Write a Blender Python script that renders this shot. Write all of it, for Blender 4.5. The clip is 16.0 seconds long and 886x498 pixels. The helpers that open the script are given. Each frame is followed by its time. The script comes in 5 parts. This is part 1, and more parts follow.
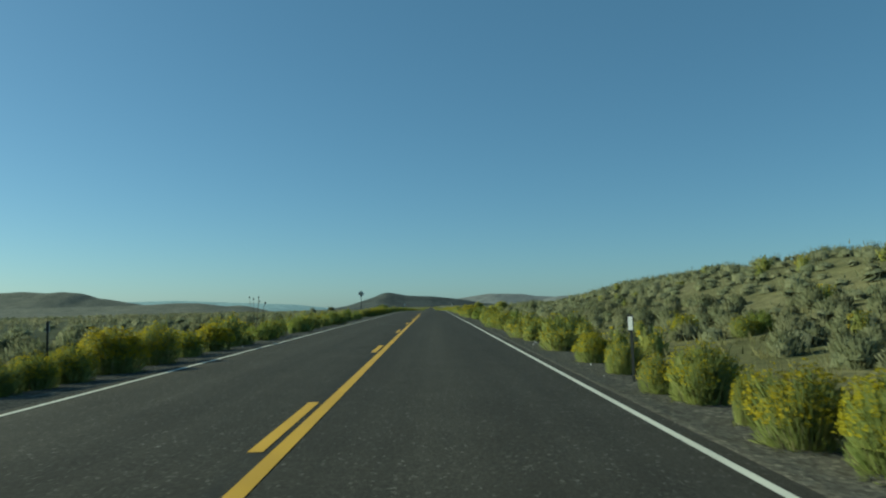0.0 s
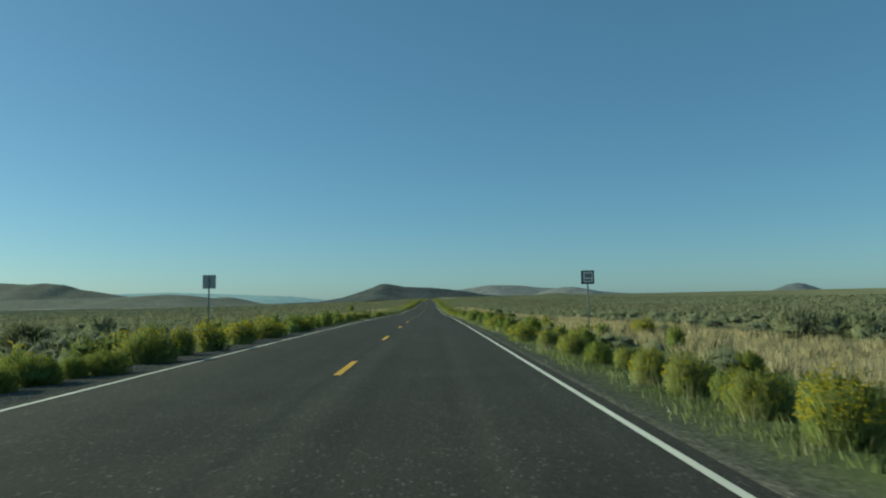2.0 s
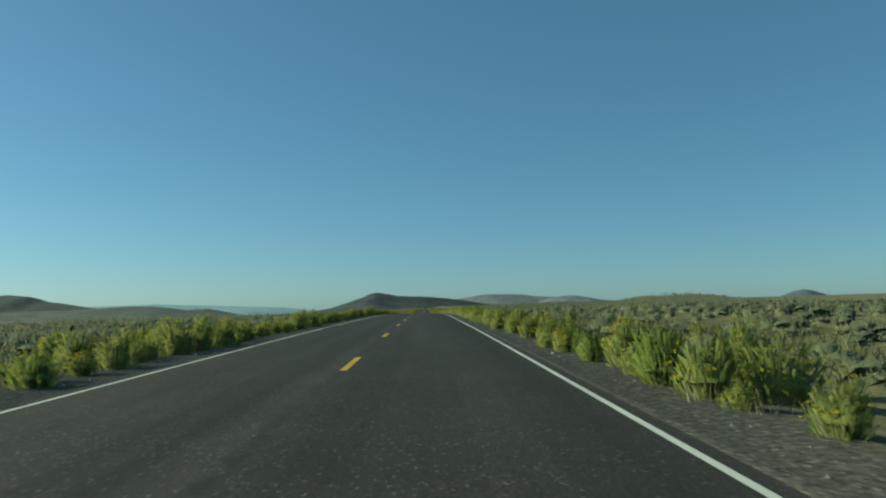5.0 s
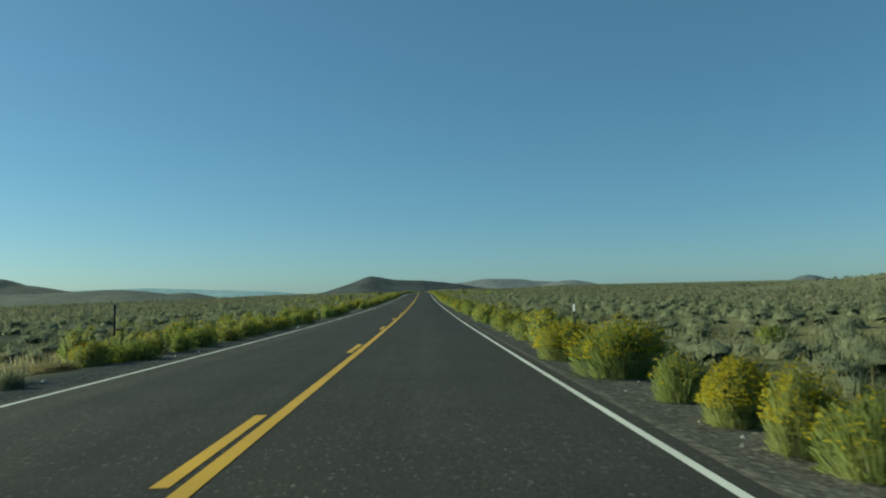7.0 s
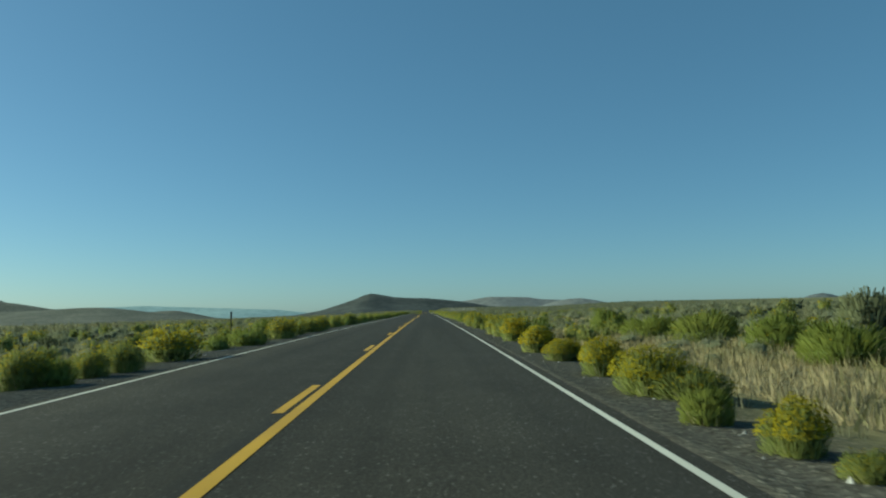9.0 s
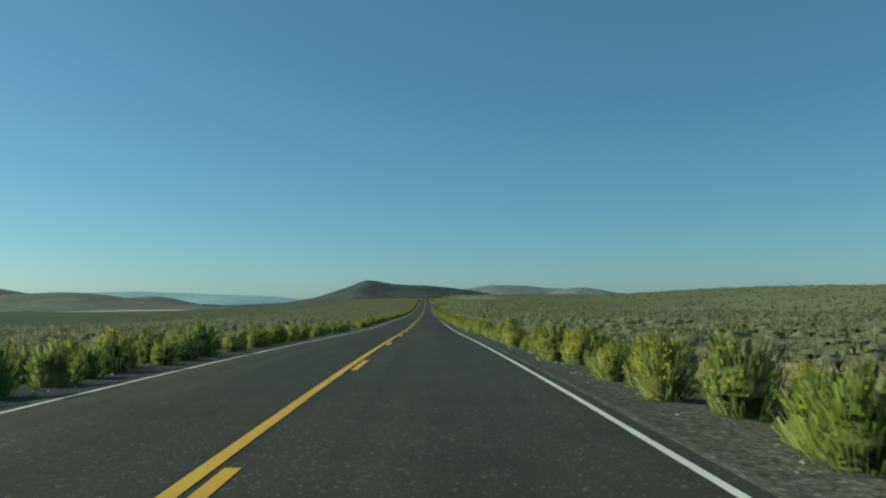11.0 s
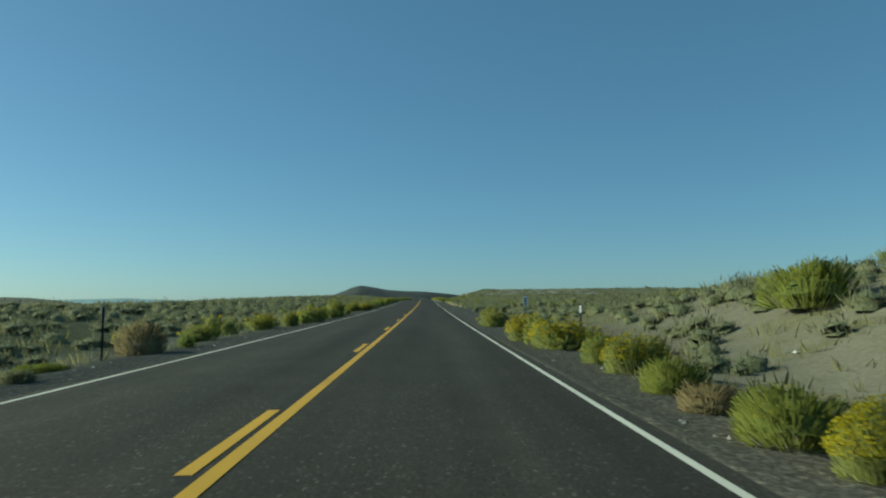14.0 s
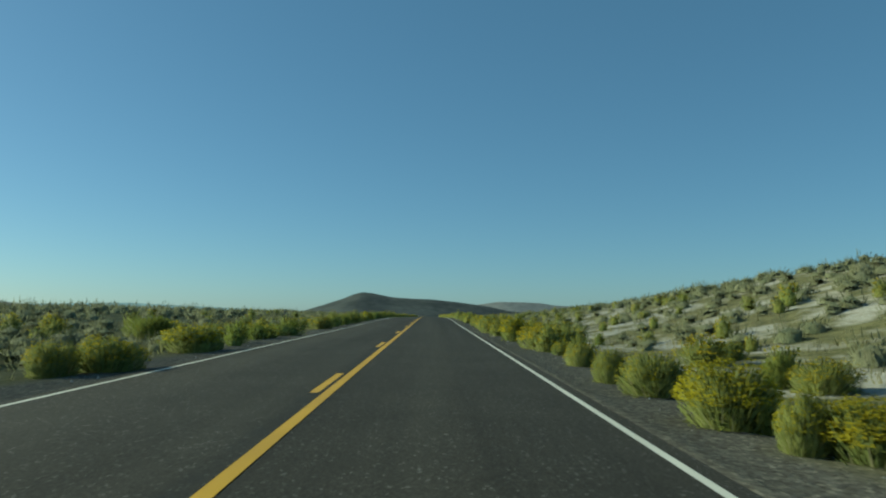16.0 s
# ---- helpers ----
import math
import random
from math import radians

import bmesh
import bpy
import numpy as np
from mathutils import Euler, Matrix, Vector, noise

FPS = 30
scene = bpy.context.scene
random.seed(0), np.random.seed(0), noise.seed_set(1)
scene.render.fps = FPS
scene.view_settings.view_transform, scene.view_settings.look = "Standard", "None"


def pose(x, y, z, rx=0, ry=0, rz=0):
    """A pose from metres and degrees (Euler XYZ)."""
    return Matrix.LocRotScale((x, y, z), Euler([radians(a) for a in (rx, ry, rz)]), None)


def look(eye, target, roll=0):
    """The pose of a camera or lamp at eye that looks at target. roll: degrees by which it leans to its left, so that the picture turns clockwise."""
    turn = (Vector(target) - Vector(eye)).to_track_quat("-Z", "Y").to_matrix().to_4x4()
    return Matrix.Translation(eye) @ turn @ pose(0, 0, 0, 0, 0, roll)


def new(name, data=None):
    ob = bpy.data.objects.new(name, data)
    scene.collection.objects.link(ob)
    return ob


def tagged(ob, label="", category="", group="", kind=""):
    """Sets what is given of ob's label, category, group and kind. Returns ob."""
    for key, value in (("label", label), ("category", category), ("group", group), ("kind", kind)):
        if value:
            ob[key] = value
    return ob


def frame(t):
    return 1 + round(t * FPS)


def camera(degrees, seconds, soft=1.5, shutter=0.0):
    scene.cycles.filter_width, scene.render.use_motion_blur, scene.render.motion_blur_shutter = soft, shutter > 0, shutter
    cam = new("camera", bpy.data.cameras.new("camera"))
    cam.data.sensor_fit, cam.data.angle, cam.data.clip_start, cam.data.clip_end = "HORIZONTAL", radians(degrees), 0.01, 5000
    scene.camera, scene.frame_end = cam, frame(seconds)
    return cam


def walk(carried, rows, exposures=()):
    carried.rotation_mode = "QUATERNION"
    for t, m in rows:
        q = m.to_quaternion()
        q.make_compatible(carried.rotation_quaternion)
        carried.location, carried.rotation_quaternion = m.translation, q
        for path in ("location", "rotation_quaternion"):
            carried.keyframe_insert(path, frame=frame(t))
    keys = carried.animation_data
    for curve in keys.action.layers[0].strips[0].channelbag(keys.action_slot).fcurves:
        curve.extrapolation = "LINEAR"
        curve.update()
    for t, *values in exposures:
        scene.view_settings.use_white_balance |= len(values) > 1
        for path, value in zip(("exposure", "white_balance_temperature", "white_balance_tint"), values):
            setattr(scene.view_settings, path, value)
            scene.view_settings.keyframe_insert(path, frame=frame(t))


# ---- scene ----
# The film runs several times faster than the drive itself, so the whole place is
# built at one even scale, U of its true size; all sizes below are true metres.
U = 0.305

cam = camera(62.31, 16.0, soft=2.1, shutter=0.01)
walk(cam, [
    (0.0, look((0.416, -1.878, 0.349), (0.515, 4.200, 0.859), -0.69)),
    (0.5, look((0.523, 17.348, 0.545), (0.669, 23.426, 1.041), -1.54)),
    (1.0, look((0.560, 35.887, 0.695), (0.714, 41.965, 1.187), -1.36)),
    (1.5, look((0.547, 55.033, 0.743), (0.660, 61.115, 1.205), -1.42)),
    (2.0, look((0.495, 74.206, 0.723), (0.602, 80.289, 1.165), -0.72)),
    (2.5, look((0.403, 93.374, 0.667), (0.487, 99.460, 1.078), -1.02)),
    (3.0, look((0.387, 112.401, 0.524), (0.545, 118.485, 0.933), -1.31)),
    (3.5, look((0.506, 131.838, 0.526), (0.665, 137.920, 0.958), -1.86)),
    (4.0, look((0.489, 151.001, 0.556), (0.645, 157.082, 1.010), -1.63)),
    (4.5, look((0.473, 170.163, 0.697), (0.624, 176.241, 1.199), -1.40)),
    (5.0, look((0.457, 189.326, 0.972), (0.604, 195.402, 1.495), -1.17)),
    (5.5, look((0.440, 208.489, 1.231), (0.584, 214.567, 1.726), -0.94)),
    (6.0, look((0.424, 227.651, 1.277), (0.563, 233.737, 1.674), -0.71)),
    (6.5, look((0.446, 247.091, 1.111), (0.569, 253.178, 1.495), -1.22)),
    (7.0, look((0.505, 266.187, 0.976), (0.670, 272.271, 1.373), -1.02)),
    (7.5, look((0.599, 285.677, 0.993), (0.770, 291.759, 1.438), -2.34)),
    (8.0, look((0.506, 304.809, 1.165), (0.631, 310.887, 1.668), -1.79)),
    (8.5, look((0.476, 324.147, 1.471), (0.623, 330.219, 2.034), -1.05)),
    (9.0, look((0.501, 343.137, 1.756), (0.642, 349.211, 2.304), -0.94)),
    (9.5, look((0.496, 362.185, 1.940), (0.635, 368.262, 2.450), -0.81)),
    (10.0, look((0.491, 381.233, 2.053), (0.629, 387.311, 2.555), -0.69)),
    (10.5, look((0.485, 400.281, 2.207), (0.622, 406.358, 2.715), -0.56)),
    (11.0, look((0.480, 419.328, 2.284), (0.615, 425.410, 2.734), -0.44)),
    (11.5, look((0.475, 438.376, 1.999), (0.608, 444.462, 2.386), -0.31)),
    (12.0, look((0.518, 457.554, 1.829), (0.648, 463.641, 2.201), -0.88)),
    (12.5, look((0.483, 476.249, 1.701), (0.584, 482.336, 2.098), -0.14)),
    (13.0, look((0.420, 495.395, 1.639), (0.510, 501.479, 2.079), 0.02)),
    (13.5, look((0.447, 514.668, 1.707), (0.579, 520.748, 2.184), -0.33)),
    (14.0, look((0.484, 533.787, 1.887), (0.630, 539.863, 2.405), -0.28)),
    (14.5, look((0.586, 552.896, 2.221), (0.753, 558.969, 2.772), -1.64)),
    (15.0, look((0.644, 571.988, 2.656), (0.769, 578.057, 3.254), -1.78)),
    (15.5, look((0.667, 591.207, 3.111), (0.791, 597.278, 3.697), -1.73)),
    (16.0, look((0.491, 610.267, 3.464), (0.575, 616.338, 4.051), 0.46)),
], [(0.0, 0.0, 5700, -14), (16.0, 0.0, 5700, -14)])


# ---- world and sun ----
SUN_AZ, SUN_EL = radians(-76), radians(26)   # azimuth from the road's direction, to the right
world = bpy.data.worlds.new("sky")
world.use_nodes = True
scene.world = world
wn = world.node_tree.nodes
sky = wn.new("ShaderNodeTexSky")
sky.sky_type = "NISHITA"
sky.sun_disc = False
sky.sun_elevation = SUN_EL
sky.sun_rotation = SUN_AZ
sky.altitude = 1500
sky.air_density = 1.0
sky.dust_density = 2.0
sky.ozone_density = 2.5
# thin even haze over the whole sky, bluish as the air of this morning
haze = wn.new("ShaderNodeMix")
haze.data_type = "RGBA"
haze.inputs["Factor"].default_value = 0.25
haze.inputs["B"].default_value = (1.66, 3.12, 4.5, 1)
world.node_tree.links.new(sky.outputs[0], haze.inputs["A"])
air = wn.new("ShaderNodeMix")
air.data_type, air.blend_type = "RGBA", "MULTIPLY"
air.inputs["Factor"].default_value = 1.0
air.inputs["B"].default_value = (0.905, 0.985, 0.985, 1)
world.node_tree.links.new(haze.outputs["Result"], air.inputs["A"])
world.node_tree.links.new(air.outputs["Result"], wn["Background"].inputs[0])
wn["Background"].inputs[1].default_value = 0.092
sun_data = bpy.data.lights.new("sun", "SUN")
sun_data.energy = 5.0
sun_data.angle = radians(0.55)
sun_data.color = (1.0, 0.88, 0.62)
sun = new("sun", sun_data)
sun_dir = Vector((math.sin(SUN_AZ) * math.cos(SUN_EL), math.cos(SUN_AZ) * math.cos(SUN_EL), math.sin(SUN_EL)))
sun.matrix_world = look(sun_dir * 50, (0, 0, 0))


# ---- materials ----
def material(name, rough=0.9, spec=0.3, metal=0.0):
    m = bpy.data.materials.new(name)
    m.use_nodes = True
    b = m.node_tree.nodes["Principled BSDF"]
    b.inputs["Roughness"].default_value = rough
    b.inputs["Specular IOR Level"].default_value = spec
    b.inputs["Metallic"].default_value = metal
    return m, m.node_tree, b


def coords(nt, scale=(1, 1, 1)):
    """Object coordinates in true metres."""
    tc = nt.nodes.new("ShaderNodeTexCoord")
    mp = nt.nodes.new("ShaderNodeMapping")
    mp.inputs["Scale"].default_value = [v / U for v in scale]
    nt.links.new(tc.outputs["Object"], mp.inputs[0])
    return mp.outputs[0]


def noise_tex(nt, vec, scale, detail=4, rough=0.55):
    n = nt.nodes.new("ShaderNodeTexNoise")
    n.inputs["Scale"].default_value = scale
    n.inputs["Detail"].default_value = detail
    n.inputs["Roughness"].default_value = rough
    nt.links.new(vec, n.inputs["Vector"])
    return n.outputs["Fac"]


def ramp(nt, fac, stops):
    r = nt.nodes.new("ShaderNodeValToRGB")
    el = r.color_ramp.elements
    while len(el) < len(stops):
        el.new(0.5)
    for e, (p, c) in zip(el, stops):
        e.position, e.color = p, (*c, 1)
    nt.links.new(fac, r.inputs[0])
    return r.outputs[0]


def mix(nt, fac, a, b, mode="MIX"):
    n = nt.nodes.new("ShaderNodeMix")
    n.data_type, n.blend_type = "RGBA", mode
    for sock, v in ((n.inputs["Factor"], fac), (n.inputs["A"], a), (n.inputs["B"], b)):
        if isinstance(v, (int, float)):
            sock.default_value = v
        elif isinstance(v, tuple):
            sock.default_value = (*v, 1)
        else:
            nt.links.new(v, sock)
    return n.outputs["Result"]


def bump(nt, b, height, strength, dist):
    n = nt.nodes.new("ShaderNodeBump")
    n.inputs["Strength"].default_value = strength
    n.inputs["Distance"].default_value = dist * U
    nt.links.new(height, n.inputs["Height"])
    nt.links.new(n.outputs[0], b.inputs["Normal"])


def asphalt_mat():
    m, nt, b = material("asphalt", 0.8, 0.06)
    b.inputs["Sheen Weight"].default_value = 0.022
    b.inputs["Sheen Roughness"].default_value = 0.3
    b.inputs["Sheen Tint"].default_value = (1.0, 0.93, 0.8, 1)
    v = coords(nt)
    grain = noise_tex(nt, v, 34, 4, 0.75)
    chips = nt.nodes.new("ShaderNodeTexVoronoi")
    chips.inputs["Scale"].default_value = 40
    nt.links.new(v, chips.inputs["Vector"])
    chip = nt.nodes.new("ShaderNodeSeparateColor")
    nt.links.new(chips.outputs["Color"], chip.inputs[0])
    patch = noise_tex(nt, v, 0.6, 5)
    streak = noise_tex(nt, coords(nt, (1.1, 0.012, 1)), 1.0, 4)
    c = ramp(nt, grain, [(0.32, (0.028, 0.0258, 0.021)), (0.55, (0.055, 0.051, 0.042)), (0.75, (0.122, 0.114, 0.095))])
    c = mix(nt, ramp(nt, chip.outputs[0], [(0.965, (0, 0, 0)), (0.985, (0.6, 0.6, 0.6))]), c, (0.22, 0.215, 0.19))
    c = mix(nt, 0.4, c, ramp(nt, patch, [(0.3, (0.62, 0.62, 0.62)), (0.7, (1.2, 1.2, 1.17))]), "MULTIPLY")
    c = mix(nt, 0.9, c, ramp(nt, streak, [(0.3, (0.66, 0.66, 0.67)), (0.7, (1.22, 1.22, 1.2))]), "MULTIPLY")
    # tarred joint between the lanes, wandering and broken
    sep = nt.nodes.new("ShaderNodeSeparateXYZ")
    nt.links.new(v, sep.inputs[0])
    wander = noise_tex(nt, coords(nt, (0.0, 0.25, 0.0)), 1.0, 5, 0.7)
    at = nt.nodes.new("ShaderNodeMath")
    at.operation = "MULTIPLY_ADD"
    nt.links.new(wander, at.inputs[0])
    at.inputs[1].default_value = 0.5
    nt.links.new(sep.outputs[0], at.inputs[2])
    off = nt.nodes.new("ShaderNodeMath")
    off.operation = "SUBTRACT"
    nt.links.new(at.outputs[0], off.inputs[0])
    off.inputs[1].default_value = 0.22
    dist = nt.nodes.new("ShaderNodeMath")
    dist.operation = "ABSOLUTE"
    nt.links.new(off.outputs[0], dist.inputs[0])
    tar = ramp(nt, dist.outputs[0], [(0.03, (1, 1, 1)), (0.16, (0, 0, 0))])
    tar = mix(nt, 1.0, tar, ramp(nt, noise_tex(nt, v, 2.5, 4, 0.7), [(0.35, (0.1, 0.1, 0.1)), (0.6, (0.75, 0.75, 0.75))]), "MULTIPLY")
    c = mix(nt, tar, c, (0.03, 0.03, 0.028))
    nt.links.new(c, b.inputs["Base Color"])
    bump(nt, b, grain, 0.4, 0.012)
    return m


def paint_mat(name, col, worn, cover=0.42):
    m, nt, b = material(name, 0.6, 0.4)
    v = coords(nt)
    n = noise_tex(nt, v, 14, 6, 0.75)
    fade = noise_tex(nt, v, 0.5, 3)
    base = mix(nt, ramp(nt, fade, [(0.35, (0, 0, 0)), (0.7, (1, 1, 1))]), col, tuple(0.8 * x for x in col))
    c = mix(nt, ramp(nt, n, [(cover - 0.09, (1, 1, 1)), (cover, (0, 0, 0))]), base, worn)
    nt.links.new(c, b.inputs["Base Color"])
    bump(nt, b, n, 0.3, 0.004)
    return m


def ground_mat():
    """Grey roadside gravel by the road, sandy soil with dry litter beyond."""
    m, nt, b = material("desert_soil", 1.0, 0.05)
    b.inputs["Diffuse Roughness"].default_value = 1.0
    v = coords(nt)
    sep = nt.nodes.new("ShaderNodeSeparateXYZ")
    nt.links.new(v, sep.inputs[0])
    ax = nt.nodes.new("ShaderNodeMath")
    ax.operation = "ABSOLUTE"
    nt.links.new(sep.outputs[0], ax.inputs[0])
    wob = noise_tex(nt, v, 0.35, 4)
    add = nt.nodes.new("ShaderNodeMath")
    add.operation = "MULTIPLY_ADD"
    nt.links.new(wob, add.inputs[0])
    add.inputs[1].default_value = 2.4
    nt.links.new(ax.outputs[0], add.inputs[2])
    rng = nt.nodes.new("ShaderNodeMapRange")
    nt.links.new(add.outputs[0], rng.inputs[0])
    rng.inputs[1].default_value, rng.inputs[2].default_value = 6.2, 7.6
    pebble = nt.nodes.new("ShaderNodeTexVoronoi")
    pebble.inputs["Scale"].default_value = 22
    nt.links.new(v, pebble.inputs["Vector"])
    grain = noise_tex(nt, v, 9, 6, 0.7)
    peb = nt.nodes.new("ShaderNodeSeparateColor")
    nt.links.new(pebble.outputs["Color"], peb.inputs[0])
    gravel = mix(nt, 1.0, ramp(nt, grain, [(0.3, (0.078, 0.073, 0.061)), (0.7, (0.178, 0.168, 0.142))]), ramp(nt, peb.outputs[0], [(0.0, (0.6, 0.6, 0.6)), (0.9, (1.25, 1.24, 1.2)), (1.0, (2.2, 2.15, 2.0))]), "MULTIPLY")
    patch = noise_tex(nt, v, 0.12, 6)
    soil = ramp(nt, patch, [(0.3, (0.15, 0.148, 0.07)), (0.5, (0.195, 0.185, 0.092)), (0.7, (0.26, 0.238, 0.13))])
    soil = mix(nt, 0.7, soil, ramp(nt, grain, [(0.3, (0.6, 0.6, 0.58)), (0.7, (1.2, 1.2, 1.2))]), "MULTIPLY")
    far = noise_tex(nt, v, 0.028, 8, 0.65)
    scrub = ramp(nt, far, [(0.35, (0.15, 0.152, 0.084)), (0.65, (0.215, 0.208, 0.125))])
    rng2 = nt.nodes.new("ShaderNodeMapRange")
    nt.links.new(ax.outputs[0], rng2.inputs[0])
    rng2.inputs[1].default_value, rng2.inputs[2].default_value = 14, 60
    tuft = noise_tex(nt, v, 0.55, 4, 0.7)
    scrub = mix(nt, 1.0, scrub, ramp(nt, tuft, [(0.38, (0.55, 0.6, 0.54)), (0.5, (0.95, 0.96, 0.95)), (0.64, (1.15, 1.1, 1.04))]), "MULTIPLY")
    soil = mix(nt, rng2.outputs[0], soil, scrub)
    litter = noise_tex(nt, v, 1.7, 5, 0.7)
    soil = mix(nt, 0.85, soil, ramp(nt, litter, [(0.36, (0.55, 0.58, 0.55)), (0.5, (0.95, 0.95, 0.93)), (0.64, (1.3, 1.26, 1.2))]), "MULTIPLY")

    def zone(l0, l1, s0, s1, soft=1.2, low=0.36, high=0.52):
        """A patchy stretch of the verge: 1 inside, 0 outside."""
        out = None
        for sock, a, q, fade in ((sep.outputs[0], l0, l1, soft), (sep.outputs[1], s0, s1, 20)):
            for edge, sign in ((a, 1), (q, -1)):
                mr = nt.nodes.new("ShaderNodeMapRange")
                nt.links.new(sock, mr.inputs[0])
                mr.inputs[1].default_value, mr.inputs[2].default_value = edge - fade * sign * 0.5, edge + fade * sign * 0.5
                out = mr.outputs[0] if out is None else mix(nt, 1.0, out, mr.outputs[0], "MULTIPLY")
        return mix(nt, 1.0, out, ramp(nt, noise_tex(nt, v, 0.3, 5, 0.65), [(low, (0, 0, 0)), (high, (1, 1, 1))]), "MULTIPLY")

    straw = ramp(nt, litter, [(0.32, (0.22, 0.188, 0.10)), (0.66, (0.38, 0.325, 0.18))])
    for l0, l1, s0, s1 in ((8.6, 15, 200, 500), (-17, -9, 300, 500), (7.6, 12, 1290, 1650), (-11, -7, 1500, 1620), (6.4, 16, 1118, 1230), (-9.5, -5.6, 1688, 1716)):
        soil = mix(nt, zone(l0, l1, s0, s1, 1.2, 0.28, 0.44), soil, straw)
    herb = ramp(nt, litter, [(0.32, (0.075, 0.1, 0.033)), (0.66, (0.16, 0.19, 0.07))])
    gravel_weed = [(4.5, 9, 186, 500), (-9.5, -4.7, 290, 500)]
    # whitish clay where the road cuts into a bank
    clay = ramp(nt, grain, [(0.3, (0.31, 0.29, 0.235)), (0.7, (0.52, 0.495, 0.42))])
    sand = ramp(nt, grain, [(0.3, (0.19, 0.176, 0.125)), (0.7, (0.30, 0.28, 0.21))])
    for l0, l1, s0, s1 in ((6.3, 18, 1695, 1785), (-9, -5.5, 1735, 1800), (6.5, 12, 40, 75)):
        soil = mix(nt, zone(l0, l1, s0, s1, 1.5, 0.3, 0.5), soil, sand)
    soil = mix(nt, zone(5.2, 60, 1925, 1990, 1.5, 0.22, 0.4), soil, clay)
    soil = mix(nt, zone(6.8, 60, 1990, 2100, 2, 0.46, 0.58), soil, clay)
    c = mix(nt, rng.outputs[0], gravel, soil)
    c = mix(nt, zone(4.4, 8, 1915, 1990, 1.5, 0.15, 0.3), c, ramp(nt, grain, [(0.3, (0.2, 0.187, 0.15)), (0.7, (0.4, 0.378, 0.315))]))
    c = mix(nt, zone(4, 9.2, 1772, 1852, 2, 0.2, 0.3), c, gravel)
    c = mix(nt, zone(4, 6.6, 1840, 1905, 1, 0.15, 0.25), c, gravel)
    for l0, l1, s0, s1 in gravel_weed:
        c = mix(nt, zone(l0, l1, s0, s1, 1.2, 0.25, 0.42), c, herb)
    nt.links.new(c, b.inputs["Base Color"])
    bump(nt, b, grain, 0.9, 0.06)
    return m


def leaf_mat(name, dark, light, patch_dark=0.7, scale=0.45, rough=0.75):
    """Thin leaves: a spread of tints from leaf to leaf and from plant to plant, partly see-through."""
    m, nt, b = material(name, rough, 0.15)
    geo = nt.nodes.new("ShaderNodeNewGeometry")
    c = ramp(nt, geo.outputs["Random Per Island"], [(0.0, dark), (1.0, light)])
    oi = nt.nodes.new("ShaderNodeObjectInfo")
    n = noise_tex(nt, coords(nt), scale, 2)
    p = patch_dark
    c = mix(nt, 1.0, c, ramp(nt, n, [(0.3, (p, p * 1.04, p)), (0.7, (1.2, 1.15, 1.2))]), "MULTIPLY")
    c = mix(nt, 1.0, c, ramp(nt, oi.outputs["Random"], [(0.0, (0.9, 0.95, 0.9)), (1.0, (1.08, 1.04, 1.05))]), "MULTIPLY")
    nt.links.new(c, b.inputs["Base Color"])
    tr = nt.nodes.new("ShaderNodeBsdfTranslucent")
    nt.links.new(c, tr.inputs["Color"])
    ms = nt.nodes.new("ShaderNodeMixShader")
    ms.inputs[0].default_value = 0.42
    out = nt.nodes["Material Output"]
    nt.links.new(b.outputs[0], ms.inputs[1])
    nt.links.new(tr.outputs[0], ms.inputs[2])
    nt.links.new(ms.outputs[0], out.inputs[0])
    return m


def mass_mat(name, dark, light, scale, tall):
    """The inner mass of a shrub: a dense brush of fine upright stems and leaves."""
    m, nt, b = material(name, 0.85, 0.1)
    v = coords(nt, (1, 1, tall))
    n = noise_tex(nt, v, scale, 5, 0.75)
    c = ramp(nt, n, [(0.34, dark), (0.64, light)])
    big = noise_tex(nt, coords(nt), 0.45, 2)
    c = mix(nt, 1.0, c, ramp(nt, big, [(0.3, (0.78, 0.84, 0.8)), (0.7, (1.18, 1.1, 1.1))]), "MULTIPLY")
    nt.links.new(c, b.inputs["Base Color"])
    bump(nt, b, n, 1.0, 0.06)
    return m


def rock_mat(name, low, high, scale, spots):
    m, nt, b = material(name, 0.95, 0.1)
    v = coords(nt)
    n = noise_tex(nt, v, scale, 8, 0.65)
    c = ramp(nt, n, [(0.35, low), (0.65, high)])
    c = mix(nt, 0.8, c, ramp(nt, noise_tex(nt, v, spots, 5, 0.7), [(0.4, (0.7, 0.72, 0.7)), (0.62, (1.15, 1.13, 1.1))]), "MULTIPLY")
    nt.links.new(c, b.inputs["Base Color"])
    bump(nt, b, n, 0.5, 12)
    return m


def plain_mat(name, col, rough=0.6, metal=0.0, vary=0.25):
    m, nt, b = material(name, rough, 0.4, metal)
    n = noise_tex(nt, coords(nt), 9, 6, 0.7)
    c = mix(nt, 1.0, col, ramp(nt, n, [(0.3, (1 - vary,) * 3), (0.7, (1 + vary * 0.4,) * 3)]), "MULTIPLY")
    nt.links.new(c, b.inputs["Base Color"])
    return m


